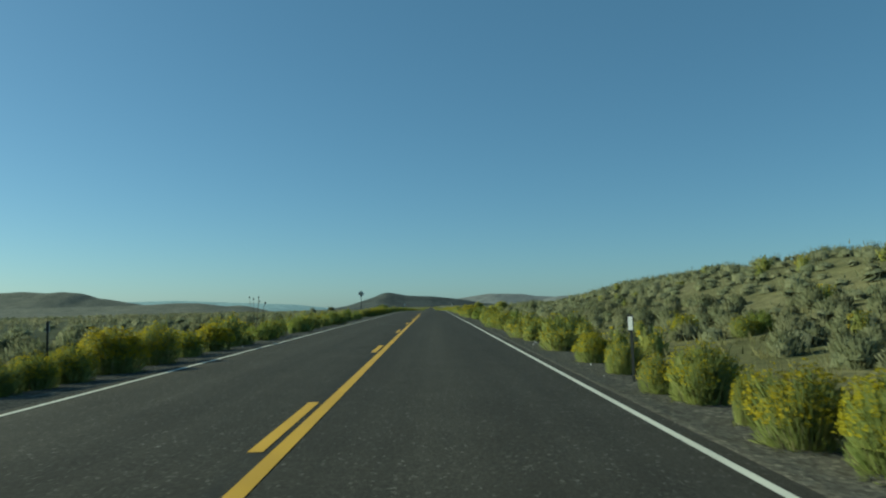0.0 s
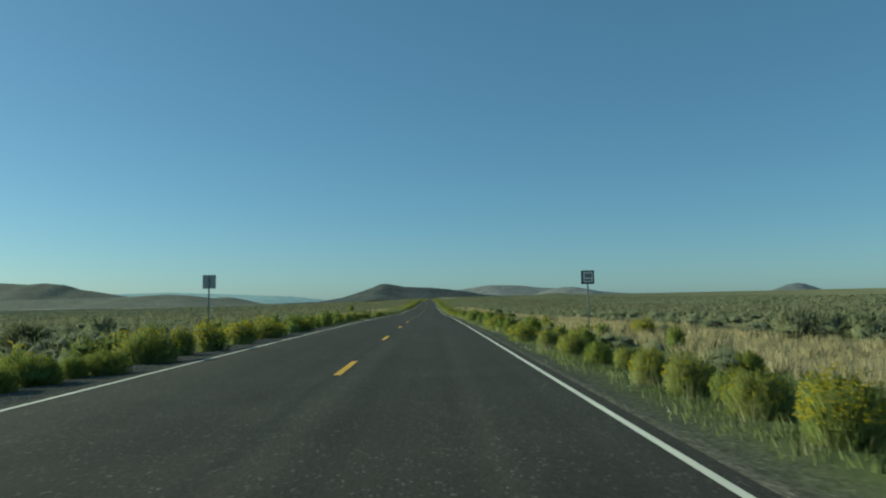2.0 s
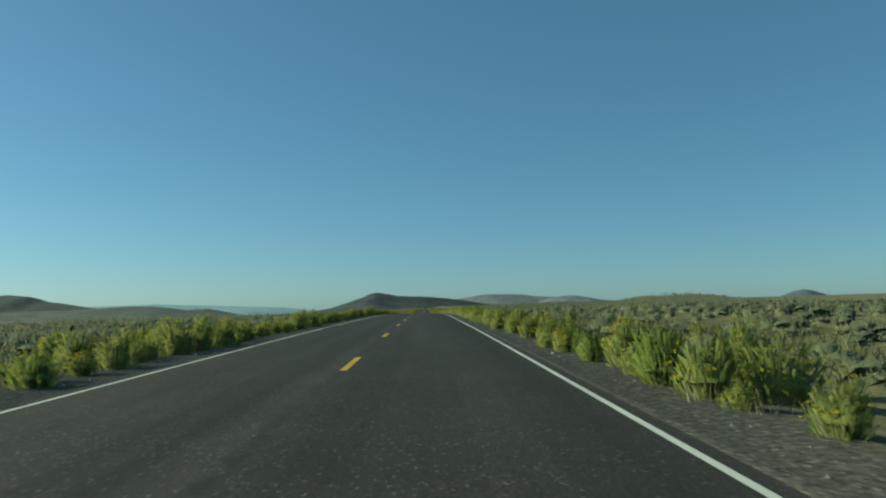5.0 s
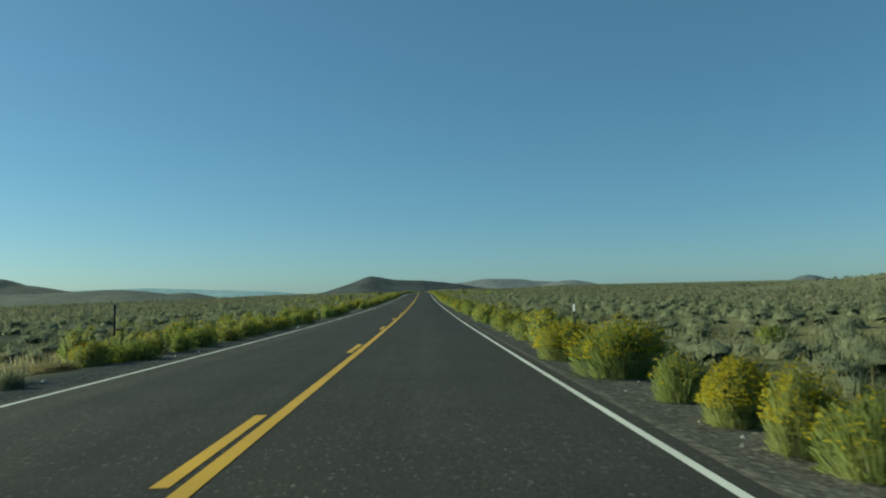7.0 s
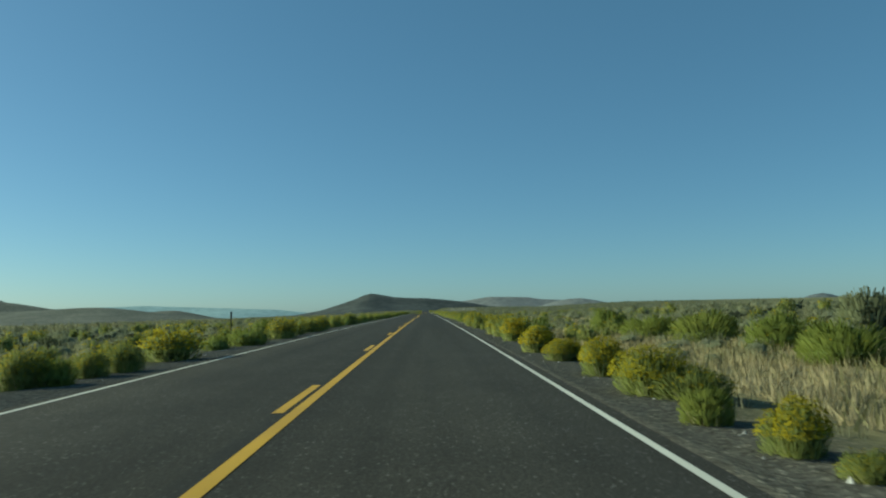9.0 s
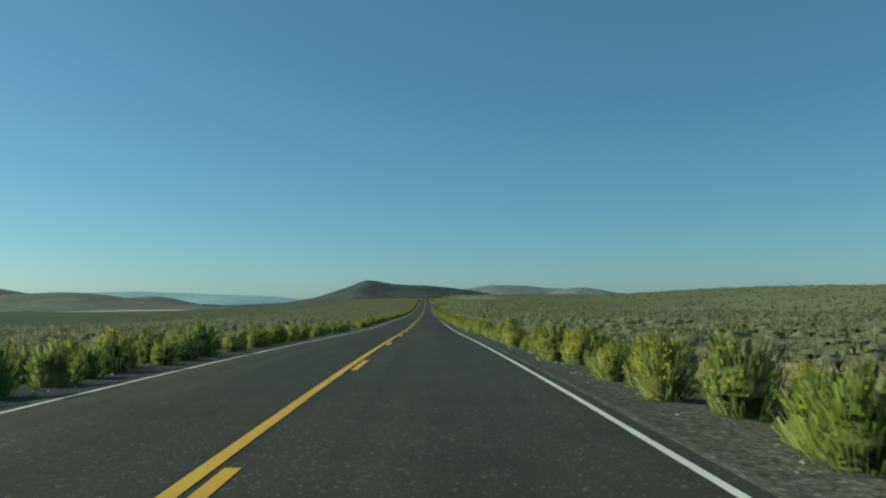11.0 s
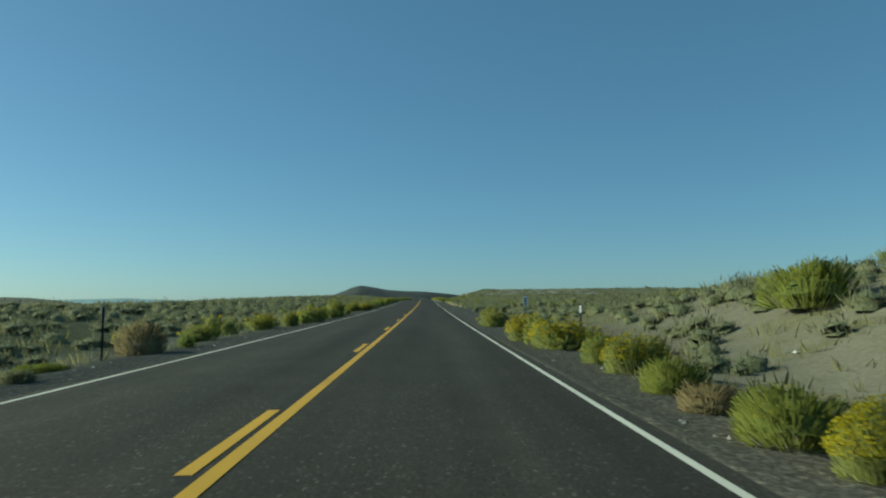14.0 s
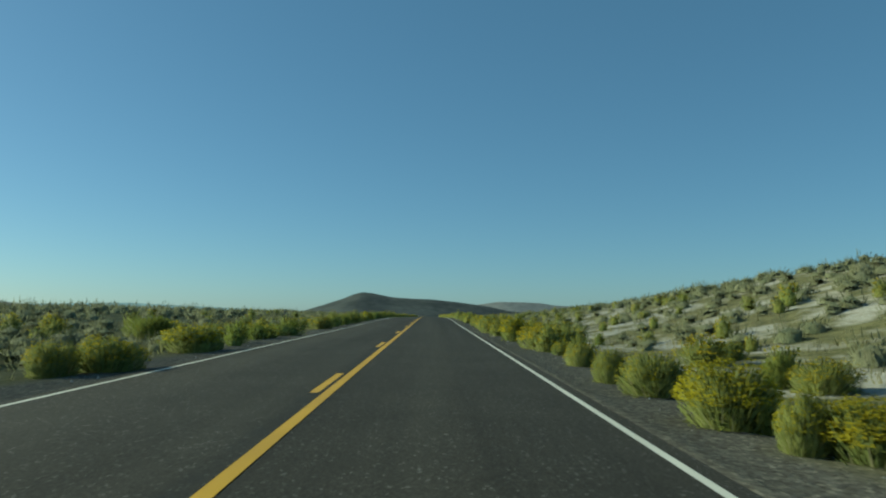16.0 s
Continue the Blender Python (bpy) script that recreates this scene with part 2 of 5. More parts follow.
ASPHALT = asphalt_mat()
WHITE_PAINT = paint_mat("white_road_paint", (0.68, 0.655, 0.56), (0.18, 0.17, 0.14), 0.36)
YELLOW_PAINT = paint_mat("yellow_road_paint", (0.60, 0.345, 0.012), (0.2, 0.13, 0.03), 0.36)
GROUND = ground_mat()
RABBIT_GREEN = leaf_mat("rabbitbrush_leaf", (0.19, 0.228, 0.066), (0.335, 0.366, 0.118))
RABBIT_MASS = mass_mat("rabbitbrush_mass", (0.132, 0.148, 0.036), (0.288, 0.3, 0.072), 26, 0.3)
RABBIT_FRESH = leaf_mat("fresh_green_leaf", (0.198, 0.234, 0.048), (0.3, 0.336, 0.078))
FRESH_MASS = mass_mat("fresh_green_mass", (0.084, 0.108, 0.0312), (0.288, 0.336, 0.096), 26, 0.3)
FLOWER = leaf_mat("yellow_flower", (0.36, 0.305, 0.02), (0.50, 0.42, 0.03), 0.85)
SAGE = leaf_mat("sagebrush_leaf", (0.19, 0.201, 0.11), (0.297, 0.305, 0.182), 0.75, 0.35)
SAGE_MASS = mass_mat("sagebrush_mass", (0.144, 0.156, 0.084), (0.276, 0.283, 0.168), 17, 0.35)
PALE_STEM = leaf_mat("pale_stem", (0.23, 0.218, 0.103), (0.414, 0.391, 0.218))
TWIG = leaf_mat("grey_twig", (0.10, 0.085, 0.06), (0.25, 0.22, 0.17))
DRY_GRASS = leaf_mat("dry_grass_blade", (0.441, 0.362, 0.2), (0.651, 0.557, 0.336), 0.85)
PALE_GRASS = leaf_mat("pale_grass_blade", (0.24, 0.24, 0.13), (0.46, 0.43, 0.27), 0.8)
BUNCH_GRASS = leaf_mat("bunch_grass_blade", (0.23, 0.218, 0.0978), (0.38, 0.345, 0.172), 0.8)
GREEN_GRASS = leaf_mat("green_grass_blade", (0.18, 0.21, 0.08), (0.33, 0.36, 0.15), 0.8)
DARK_LEAF = leaf_mat("dark_shrub_leaf", (0.072, 0.084, 0.042), (0.168, 0.18, 0.096))
DARK_MASS = mass_mat("dark_shrub_mass", (0.045, 0.055, 0.03), (0.13, 0.14, 0.075), 9, 0.7)
TAN_LEAF = leaf_mat("tan_shrub_leaf", (0.25, 0.2, 0.1), (0.38, 0.32, 0.17))
TAN_MASS = mass_mat("tan_shrub_mass", (0.16, 0.13, 0.07), (0.33, 0.28, 0.15), 20, 0.5)
STONE = rock_mat("roadside_stone", (0.27, 0.262, 0.245), (0.72, 0.7, 0.66), 3.0, 11)
BUTTE = rock_mat("butte_rock", (0.052, 0.06, 0.06), (0.092, 0.102, 0.098), 0.006, 0.03)
# the next three carry the blue haze of distance in their base colour
FAR_RIDGE_HAZED = rock_mat("far_ridge_hazed", (0.17, 0.185, 0.19), (0.23, 0.24, 0.235), 0.003, 0.01)
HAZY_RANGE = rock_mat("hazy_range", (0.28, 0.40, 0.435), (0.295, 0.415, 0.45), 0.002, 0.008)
KNOLL_HAZED = rock_mat("knoll_hazed", (0.125, 0.145, 0.16), (0.165, 0.182, 0.19), 0.003, 0.01)
SCRUB_HILL = rock_mat("scrub_hill", (0.11, 0.118, 0.10), (0.165, 0.168, 0.14), 0.012, 0.06)
DRY_LAKE = rock_mat("dry_lake_clay", (0.36, 0.33, 0.25), (0.46, 0.43, 0.33), 0.01, 0.05)
STEEL = plain_mat("galvanised_steel", (0.33, 0.33, 0.32), 0.5, 0.6)
DARK_STEEL = plain_mat("dark_steel", (0.02, 0.024, 0.021), 0.6, 0.0)
WHITE_PLATE = plain_mat("white_plate", (0.8, 0.8, 0.78), 0.4, 0.0, 0.1)
BLACK_PLATE = plain_mat("black_plate", (0.02, 0.02, 0.022), 0.5, 0.0, 0.1)
BOTTLE_PLASTIC = plain_mat("bottle_plastic", (0.62, 0.72, 0.8), 0.15, 0.0, 0.05)
BOTTLE_LABEL = plain_mat("bottle_label", (0.10, 0.25, 0.6), 0.4, 0.0, 0.1)
SIGN_YELLOW = plain_mat("sign_yellow", (0.62, 0.36, 0.02), 0.45, 0.0, 0.12)
SIGN_BACK = plain_mat("sign_back", (0.42, 0.43, 0.42), 0.5, 0.0, 0.2)
BIRD_DARK = plain_mat("seed_head", (0.05, 0.045, 0.035), 0.9)


# ---- mesh helpers (true metres in, scaled mesh out) ----
def mesh_from(name, verts, faces_n, mats, mat_index=None, smooth=False, normals=None):
    """A mesh of equal-sided faces: verts (n, 3) used in order, faces_n corners each; or (verts, index array)."""
    me = bpy.data.meshes.new(name)
    if isinstance(faces_n, int):
        verts = np.asarray(verts, dtype=np.float32).reshape(-1, 3)
        idx = np.arange(len(verts), dtype=np.int32)
        k = faces_n
    else:
        verts = np.asarray(verts, dtype=np.float32).reshape(-1, 3)
        k = faces_n.shape[1]
        idx = faces_n.astype(np.int32).ravel()
    nf = len(idx) // k
    me.vertices.add(len(verts))
    me.vertices.foreach_set("co", (verts * U).astype(np.float32).ravel())
    me.loops.add(len(idx))
    me.loops.foreach_set("vertex_index", idx)
    me.polygons.add(nf)
    me.polygons.foreach_set("loop_start", np.arange(0, nf * k, k, dtype=np.int32))
    for mt in mats:
        me.materials.append(mt)
    if mat_index is not None:
        me.polygons.foreach_set("material_index", np.asarray(mat_index, dtype=np.int32))
    if smooth:
        me.polygons.foreach_set("use_smooth", np.ones(nf, dtype=bool))
    me.update(calc_edges=True)
    me.validate()
    if normals is not None:
        at = me.attributes.new("custom_normal", "FLOAT_VECTOR", "POINT")
        at.data.foreach_set("vector", np.asarray(normals, dtype=np.float32).ravel())
    return me


def part(name, bm, mat, parent=None, label=""):
    """One mesh object out of a bmesh in true metres, under a thing or a part."""
    me = bpy.data.meshes.new(name)
    bmesh.ops.scale(bm, vec=(U, U, U), verts=bm.verts)
    bm.normal_update()
    bm.to_mesh(me)
    bm.free()
    me.materials.append(mat)
    ob = new(name, me)
    ob.parent = parent
    if label:
        ob["label"] = label
    return ob


def box(x0, x1, y0, y1, z0, z1, bevel=0.0):
    bm = bmesh.new()
    bmesh.ops.create_cube(bm, size=1, matrix=Matrix.LocRotScale(((x0 + x1) / 2, (y0 + y1) / 2, (z0 + z1) / 2), None, (x1 - x0, y1 - y0, z1 - z0)))
    if bevel:
        bmesh.ops.bevel(bm, geom=list(bm.edges), offset=bevel, segments=1, affect="EDGES", profile=0.5)
    return bm


def empty(name, x, y, z, turn=0.0, lean=(0, 0)):
    ob = new(name)
    ob.empty_display_size = 0.1
    ob.matrix_world = pose(x * U, y * U, z * U, lean[0], lean[1], turn)
    return ob


# ---- the lie of the land ----
ROAD_STEP = 60.0
ROAD_Z = [-0.6, 0.0, 0.61, 1.09, 1.23, 1.17, 1.02, 0.54, 0.52, 0.57, 0.88, 1.66, 2.56, 3.07, 2.71, 2.18, 1.94, 2.22, 2.89, 3.91, 4.73, 5.25, 5.59, 6.08, 6.26, 5.31, 4.79, 4.38, 4.17, 4.35, 4.85, 5.83, 7.13, 8.61, 9.79, 10.77, 11.64, 11.92, 12.2, 12.44, 12.64, 12.82, 12.96, 13.07, 13.15, 13.2, 13.21]


def road_z(s):
    """Height of the crown of the road."""
    s = np.asarray(s, dtype=float)
    z = np.array(ROAD_Z)
    u = (s + ROAD_STEP) / ROAD_STEP
    i = np.clip(np.floor(u).astype(int), 1, len(z) - 3)
    f = np.clip(u - i, -1, 2)
    a, b, c, d = z[i - 1], z[i], z[i + 1], z[i + 2]
    h = b + 0.5 * f * (c - a + f * (2 * a - 5 * b + 4 * c - d + f * (3 * (b - c) + d - a)))
    return np.where(s > 2500, np.interp(s, [2500, 3200, 30000], [z[-3], z[-3] - 8, z[-3] - 8]), np.where(s < -50, z[0], h))


CROWN = 0.0085


def smooth(x, a, b):
    t = np.clip((x - a) / (b - a), 0, 1)
    return t * t * (3 - 2 * t)


def knots(s, pairs):
    p = np.array(pairs, dtype=float).reshape(-1, 2)
    return (np.interp(s - 6, p[:, 0], p[:, 1]) + np.interp(s, p[:, 0], p[:, 1]) + np.interp(s + 6, p[:, 0], p[:, 1])) / 3


# banks beside the road: distance along the road, height
BANK_R = [-80, 3, 0, 3.6, 40, 4.2, 75, 3.6, 100, 1.0, 135, 0.6, 160, 2.0, 178, 2.0, 205, 0.3, 420, 0.3, 600, 0.6, 760, 0.5, 1000, 0.4, 1100, 0.5, 1135, 1.1, 1200, 1.0, 1240, 0.5, 1400, 0.4,
          1560, 0.6, 1640, 1.6, 1690, 3.2, 1745, 3.6, 1790, 1.8, 1815, 0.7, 1880, 1.0, 1910, 1.5, 1950, 1.2, 1985, 1.05, 2010, 3.2, 2040, 4.3, 2080, 2.3, 2150, 0.8, 9000, 0.5]
CUT_R = [-80, 0, 1685, 0, 1720, 0.3, 1755, 0.8, 1778, 1.5, 1795, 0.3, 1806, 0, 9000, 0]
RISE_R = [-80, 2, 100, 0.5, 300, 2.4, 420, 2.0, 700, 0.9, 1250, 1.2, 1480, 2.5, 1600, 4.5, 1690, 8, 1740, 9.5, 1800, 7.3, 1900, 3.9, 2010, 3, 2100, 3.6, 2300, 3, 9000, 2]
BANK_L = [-80, 0, 1400, 0, 1700, 0.4, 1760, 0.9, 1860, 1.0, 1950, 1.3, 2010, 1.5, 2080, 0.9, 2200, 0.5, 9000, 0]
RISE_L = [-80, -1.5, 600, -1.0, 1200, -1.0, 1500, -2.5, 1600, -4.5, 1750, -5, 1860, -5, 2000, -4, 9000, -2]


def wave(s, l, seed):
    """Small rolling unevenness, a sum of sines."""
    r = np.random.RandomState(seed)
    out = 0
    for k in range(10):
        w = r.uniform(0.05, 0.9) if k < 7 else r.uniform(0.9, 2.2)
        a = r.uniform(0, 6.28)
        out = out + np.sin(w * (math.cos(a) * s + math.sin(a) * l) + r.uniform(0, 6.28)) * (0.5 if k < 7 else 0.2)
    return out / 3


def land_z(s, l):
    s, l = np.broadcast_arrays(np.asarray(s, float), np.asarray(l, float))
    a = np.abs(l)
    base = road_z(s) - CROWN * np.minimum(a, 4.3)
    base = base - 0.06 * smooth(a, 3.8, 4.3) - 0.22 * smooth(a, 4.6, 8) - np.where(a < 3.79, 0.06, 0.0)
    away = smooth(a, 40, 500)
    base = base + away * np.where(l > 0, 0.4 * (3.0 - base), -5.0 - base)
    right = knots(s, BANK_R) * smooth(l, 7.5, 27) * (1 - 0.8 * smooth(l, 60, 200)) + knots(s, RISE_R) * smooth(l, 25, 190) * (1 - 0.2 * smooth(l, 220, 500)) + 8 * smooth(l, 100, 900)
    right = right + knots(s, CUT_R) * smooth(l, 7.5, 14) * (1 - smooth(l, 20, 60))
    left = knots(s, BANK_L) * smooth(-l, 7, 22) + knots(s, RISE_L) * smooth(-l, 15, 150)
    right = right + 7 * np.exp(-((s - 985) / 60) ** 2 - ((l - 125) / 38) ** 2)
    rough = wave(s, l, 3) * 0.16 * smooth(a, 6.5, 14) + wave(s * 0.13, l * 0.13, 5) * 0.5 * smooth(a, 14, 60) + wave(s * 0.02, l * 0.02, 6) * 2.0 * smooth(a, 100, 500)
    return base + np.where(l > 0, right, left) + rough


def grid_mesh(name, S, L, zfun, mat):
    SS, LL = np.meshgrid(S, L, indexing="ij")
    v = np.stack([LL, SS, zfun(SS, LL)], -1).reshape(-1, 3)
    n, m = len(S), len(L)
    i, j = np.meshgrid(np.arange(n - 1), np.arange(m - 1), indexing="ij")
    k = (i * m + j).ravel()
    f = np.stack([k, k + 1, k + m + 1, k + m], -1)
    ob = new(name, mesh_from(name, v, f, [mat], smooth=True))
    return ob


lat_r = np.concatenate([[0, 2, 3.75, 3.8, 4.05, 4.3, 4.6, 5, 5.5, 6, 6.6, 7.3, 8, 9, 10, 11, 12.5, 14, 15.5, 17, 19, 21, 23.5, 26, 29, 33, 38, 44, 52, 62, 75, 90, 110, 135, 165, 200, 250, 320, 420, 600, 900, 1400, 2200, 3600, 6000, 11000]])
lat_all = np.concatenate([-lat_r[:0:-1], lat_r])
s_all = np.concatenate([[-9000, -4000, -1500, -600, -250], np.arange(-100, 2300, 4), [2320, 2360, 2420, 2500, 2600, 2750, 2900, 3100, 3400, 3800, 4400, 5200, 6400, 8000, 10500, 15500]])
tagged(grid_mesh("ground", s_all, lat_all, land_z, GROUND), "sandy desert ground with grey roadside gravel", "ground", kind="structure")

ROAD_END = 2560.0
road_s = np.arange(-90, ROAD_END, 5.0)


def road_top(s, l):
    return road_z(s) - CROWN * np.abs(l) - 0.13 * (np.abs(l) > 4.0)


road = grid_mesh("road", road_s, np.array([-4.1, -3.84, -2, 0, 2, 3.82, 4.1]), road_top, ASPHALT)
tagged(road, "dark grey asphalt two-lane highway with worn wheel paths", "road", kind="structure")


def stripe(name, l0, l1, s0, s1, mat, label, lift=0.005):
    n = max(2, int((s1 - s0) / 5) + 1)
    ob = grid_mesh(name, np.linspace(s0, s1, n), np.array([l0, (l0 + l1) / 2, l1]), lambda s, l: road_z(s) - CROWN * np.abs(l) + lift, mat)
    if mat is YELLOW_PAINT and s1 > 1400:
        co = np.empty(len(ob.data.vertices) * 3, dtype=np.float32)
        ob.data.vertices.foreach_get("co", co)
        co[0::3] += (centre_drift(co[1::3] / U) * U).astype(np.float32)
        ob.data.vertices.foreach_set("co", co)
        ob.data.update()
    ob.parent = road
    if label:
        ob["label"] = label
    return ob


def centre_drift(s):
    """The painted centre wanders a little to the right, most of all beside the pull-out."""
    return np.interp(s, (1400, 1440, 1505, 1566, 1629, 1690, 1755, 1818, 1880, 1943, 2006, 2060), (0, 0.04, 0.09, 0.1, 0.02, 0, 0, 0.16, 0.33, 0.27, 0.06, 0))


stripe("edge_line", 3.55, 3.637, -90, ROAD_END, WHITE_PAINT, "white edge line")
stripe("edge_line", -3.65, -3.563, -90, ROAD_END, WHITE_PAINT, "white edge line")
DASH, CYCLE, PAIR = 3.05, 12.19, 0.102
# solid yellow line beside the dashes: side, from, to
for side, a, b in ((1, -90, 77.0), (1, 780.0, 1270.0), (-1, 1270.0, 1546.0), (1, 1557.0, ROAD_END)):
    stripe("solid_line", side * PAIR - 0.07, side * PAIR + 0.07, a, b, YELLOW_PAINT, "solid yellow centre line")


def dash_lat(s):
    return 0.0 if 77 < s < 776 else (PAIR if 1268 < s < 1548 else -PAIR)


for k in range(-4, 205):
    s0 = k * CYCLE
    c = dash_lat(s0)
    stripe("lane_dash", c - 0.065, c + 0.065, s0, s0 + DASH, YELLOW_PAINT, "")


# ---- distant hills ----
def ridge(name, s0, depth, profile, base, mat, label, wob=0.08, seed=1, seg=90):
    """A long hill whose crest follows (place across, height) pairs; it falls away before and behind."""
    p = np.array(profile, dtype=float).reshape(-1, 2)
    u = np.linspace(p[0, 0], p[-1, 0], seg)
    v = np.linspace(-1.6, 1.6, 33)
    h = np.interp(u, p[:, 0], p[:, 1])
    width = p[-1, 0] - p[0, 0]

    def zf(ss, ll):
        q = (ss - s0) / depth
        crest = np.interp(ll, u, h)
        gul = wave(ll * 14 / width * 3, q * 4, seed) * wob
        fall = np.exp(-np.abs(q * (1 + 0.5 * wave(ll * 20 / width, 0 * ll, seed + 1))) ** 1.5 * 1.6)
        return base + (crest - base) * fall * (1 + gul * np.clip(np.abs(q) * 3, 0, 1)) - 6 * smooth(np.abs(q), 1.2, 1.6)

    return tagged(grid_mesh(name, s0 + v * depth, u, zf, mat), label, "hill", kind="structure")


ridge("butte", 5584, 420, [-2000, -5, -1200, 4, -800, 18, -632, 46, -506, 86, -428, 112, -381, 133, -337, 143, -293, 138, -193, 119, -100, 113, -4, 110, 120, 98, 247, 82, 370, 58, 620, 34, 900, 14, 1400, -5], -6, BUTTE,
      "dark flat-topped desert butte on the horizon", seed=11, seg=260)
# far ridge, mesa and knoll: aerial haze tinted into the rock colour
ridge("far_ridge", 13500, 1300, [-400, 80, 320, 190, 700, 250, 1039, 300, 1400, 296, 1705, 284, 1910, 250, 2500, 220, 3400, 140, 5200, 20], -5, FAR_RIDGE_HAZED, "far ridge behind the butte, coloured pale as by haze", 0.03, 21)
ridge("far_mesa", 12200, 800, [1500, 60, 1950, 185, 2150, 222, 2350, 226, 2550, 195, 3100, 80], -5, FAR_RIDGE_HAZED, "far mesa, coloured pale blue-grey as by haze", 0.03, 31)
ridge("far_knoll", 12000, 800, [5250, 30, 5560, 140, 5770, 222, 5926, 246, 6080, 222, 6300, 140, 6750, 25], -5, KNOLL_HAZED, "far knoll above the plain, coloured blue-grey as by haze", 0.03, 41)
ridge("scrub_ridge", 5500, 600, [-6500, 90, -4600, 150, -3600, 150, -3257, 166, -3044, 176, -2852, 164, -2745, 173, -2595, 158, -2489, 123, -2403, 113, -2233, 83, -1950, 40, -1500, 0], -15, SCRUB_HILL,
      "low scrub-covered ridge beyond the plain", 0.06, 51, 160)
ridge("scrub_hill", 4330, 420, [-3400, 10, -2500, 38, -1900, 48, -1658, 54, -1530, 61, -1451, 63, -1370, 60, -1280, 51, -1200, 40, -1100, 26, -950, 10, -700, -8], -15, SCRUB_HILL, "low rounded scrub-covered hill", 0.06, 61)
ridge("scrub_knob", 4713, 350, [-1800, 10, -1438, 35, -1347, 42, -1270, 48, -1226, 49, -1190, 46, -1145, 37, -1072, 20, -1000, 4, -850, -8], -15, SCRUB_HILL, "low rounded scrub-covered hill", 0.05, 71)


# range coloured close to the horizon sky, haze included
ridge("far_mountains", 12400, 1500, [-9000, 60, -8000, 160, -7300, 235, -6900, 205, -6300, 215, -5700, 190, -5000, 205, -4300, 218, -3700, 190, -3000, 160, -2300, 130, -1500, 40], -60, HAZY_RANGE, "mountain range far beyond the plain, coloured very pale blue as by haze", 0.03, 81, 160)


# the pale bed of a dry lake far out on the plain
def lake_bed(s0, s1, l0, l1):
    u = np.linspace(s0, s1, 9)
    w = np.linspace(l0, l1, 13)
    return tagged(grid_mesh("dry_lake", u, w, lambda s, l: land_z(s, l) + 0.25, DRY_LAKE), "pale dry lake bed beyond the scrub", "lake bed", kind="structure")


lake_bed(3400, 4300, -4000, -600)


# ---- plants: lumpy masses with fine leaves, as triangle arrays with soft normals ----
def unit(v):
    return v / (np.linalg.norm(v, axis=-1, keepdims=True) + 1e-9)


def tri_leaves(rng, centre, out, length, width):
    """One narrow triangle per leaf: base across a random side, tip along out."""
    n = len(centre)
    side = unit(np.cross(out, rng.normal(size=(n, 3))))
    w = (width * rng.uniform(0.6, 1.3, n))[:, None]
    ln = (length * rng.uniform(0.7, 1.3, n))[:, None]
    return np.stack([centre - side * w / 2, centre + side * w / 2, centre + out * ln], 1)


def dome(rng, n, up=0.25):
    d = rng.normal(size=(n, 3))
    d[:, 2] = np.abs(d[:, 2]) + up * rng.uniform(0, 1, n)
    return unit(d)


def lump(rng, c, r, h, seg, levels, foot=0.6, jit=0.14):
    """A lumpy dome on a narrower foot: triangles and their corner normals."""
    rings = []
    for el in levels:
        a = np.arange(seg) * 2 * np.pi / seg + rng.uniform(0, 6.28)
        rr = r * math.cos(el) * (foot if el <= levels[0] else 1.0) * rng.uniform(1 - jit, 1 + jit, seg)
        zz = np.full(seg, 0.0 if el <= levels[0] else h * math.sin(el)) * rng.uniform(1 - jit, 1 + jit, seg)
        rings.append(np.stack([rr * np.cos(a), rr * np.sin(a), zz], 1))
    top = np.array([[0, 0, h * rng.uniform(0.95, 1.08)]])
    tri = []
    for p, q in zip(rings[:-1], rings[1:]):
        for k in range(seg):
            n = (k + 1) % seg
            tri += [(p[k], p[n], q[n]), (p[k], q[n], q[k])]
    for k in range(seg):
        tri.append((rings[-1][k], rings[-1][(k + 1) % seg], top[0]))
    tri = np.array(tri)
    nrm = unit(tri * np.array([1 / r, 1 / r, 1 / h]) + np.array([0, 0, 0.12]))
    return tri + np.array(c), nrm


def face_out(tri, nrm):
    """Turn each leaf so that its front looks the way of its soft normal."""
    g = np.cross(tri[:, 1] - tri[:, 0], tri[:, 2] - tri[:, 0])
    flip = (g * nrm.mean(1)).sum(1) < 0
    tri[flip] = tri[flip][:, ::-1]
    g[flip] *= -1
    nrm = unit(nrm + 0.12 * unit(g)[:, None])
    return tri, nrm


class Plant:
    """Triangles, corner normals and material slots of one plant."""

    def __init__(self):
        self.tri, self.nrm, self.slot = [], [], []

    def add(self, tri, nrm, slot):
        if nrm.ndim == 2:
            nrm = np.repeat(nrm[:, None], 3, 1)
            tri, nrm = face_out(tri, nrm)
        self.tri.append(tri)
        self.nrm.append(nrm)
        self.slot.append(np.full(len(tri), slot))

    def done(self):
        return np.concatenate(self.tri), np.concatenate(self.nrm), np.concatenate(self.slot)


def vase(q, h):
    """Draws the lower part of a dome in towards its foot."""
    q[:, :2] *= 0.7 + 0.3 * smooth(q[:, 2:3] / h, 0.0, 0.6)
    return q


def lobes_of(rng, n, low=0.72):
    """Rounded tufts that make up one shrub of unit width and height: across, along, radius, height."""
    a0 = rng.uniform(0, 6.28)
    out = [(rng.uniform(-0.05, 0.05), rng.uniform(-0.05, 0.05), 0.30, 0.97)]
    for k in range(n - 1):
        q, a = rng.uniform(0.17, 0.29), a0 + k * 6.28 / max(1, n - 1) + rng.uniform(-0.25, 0.25)
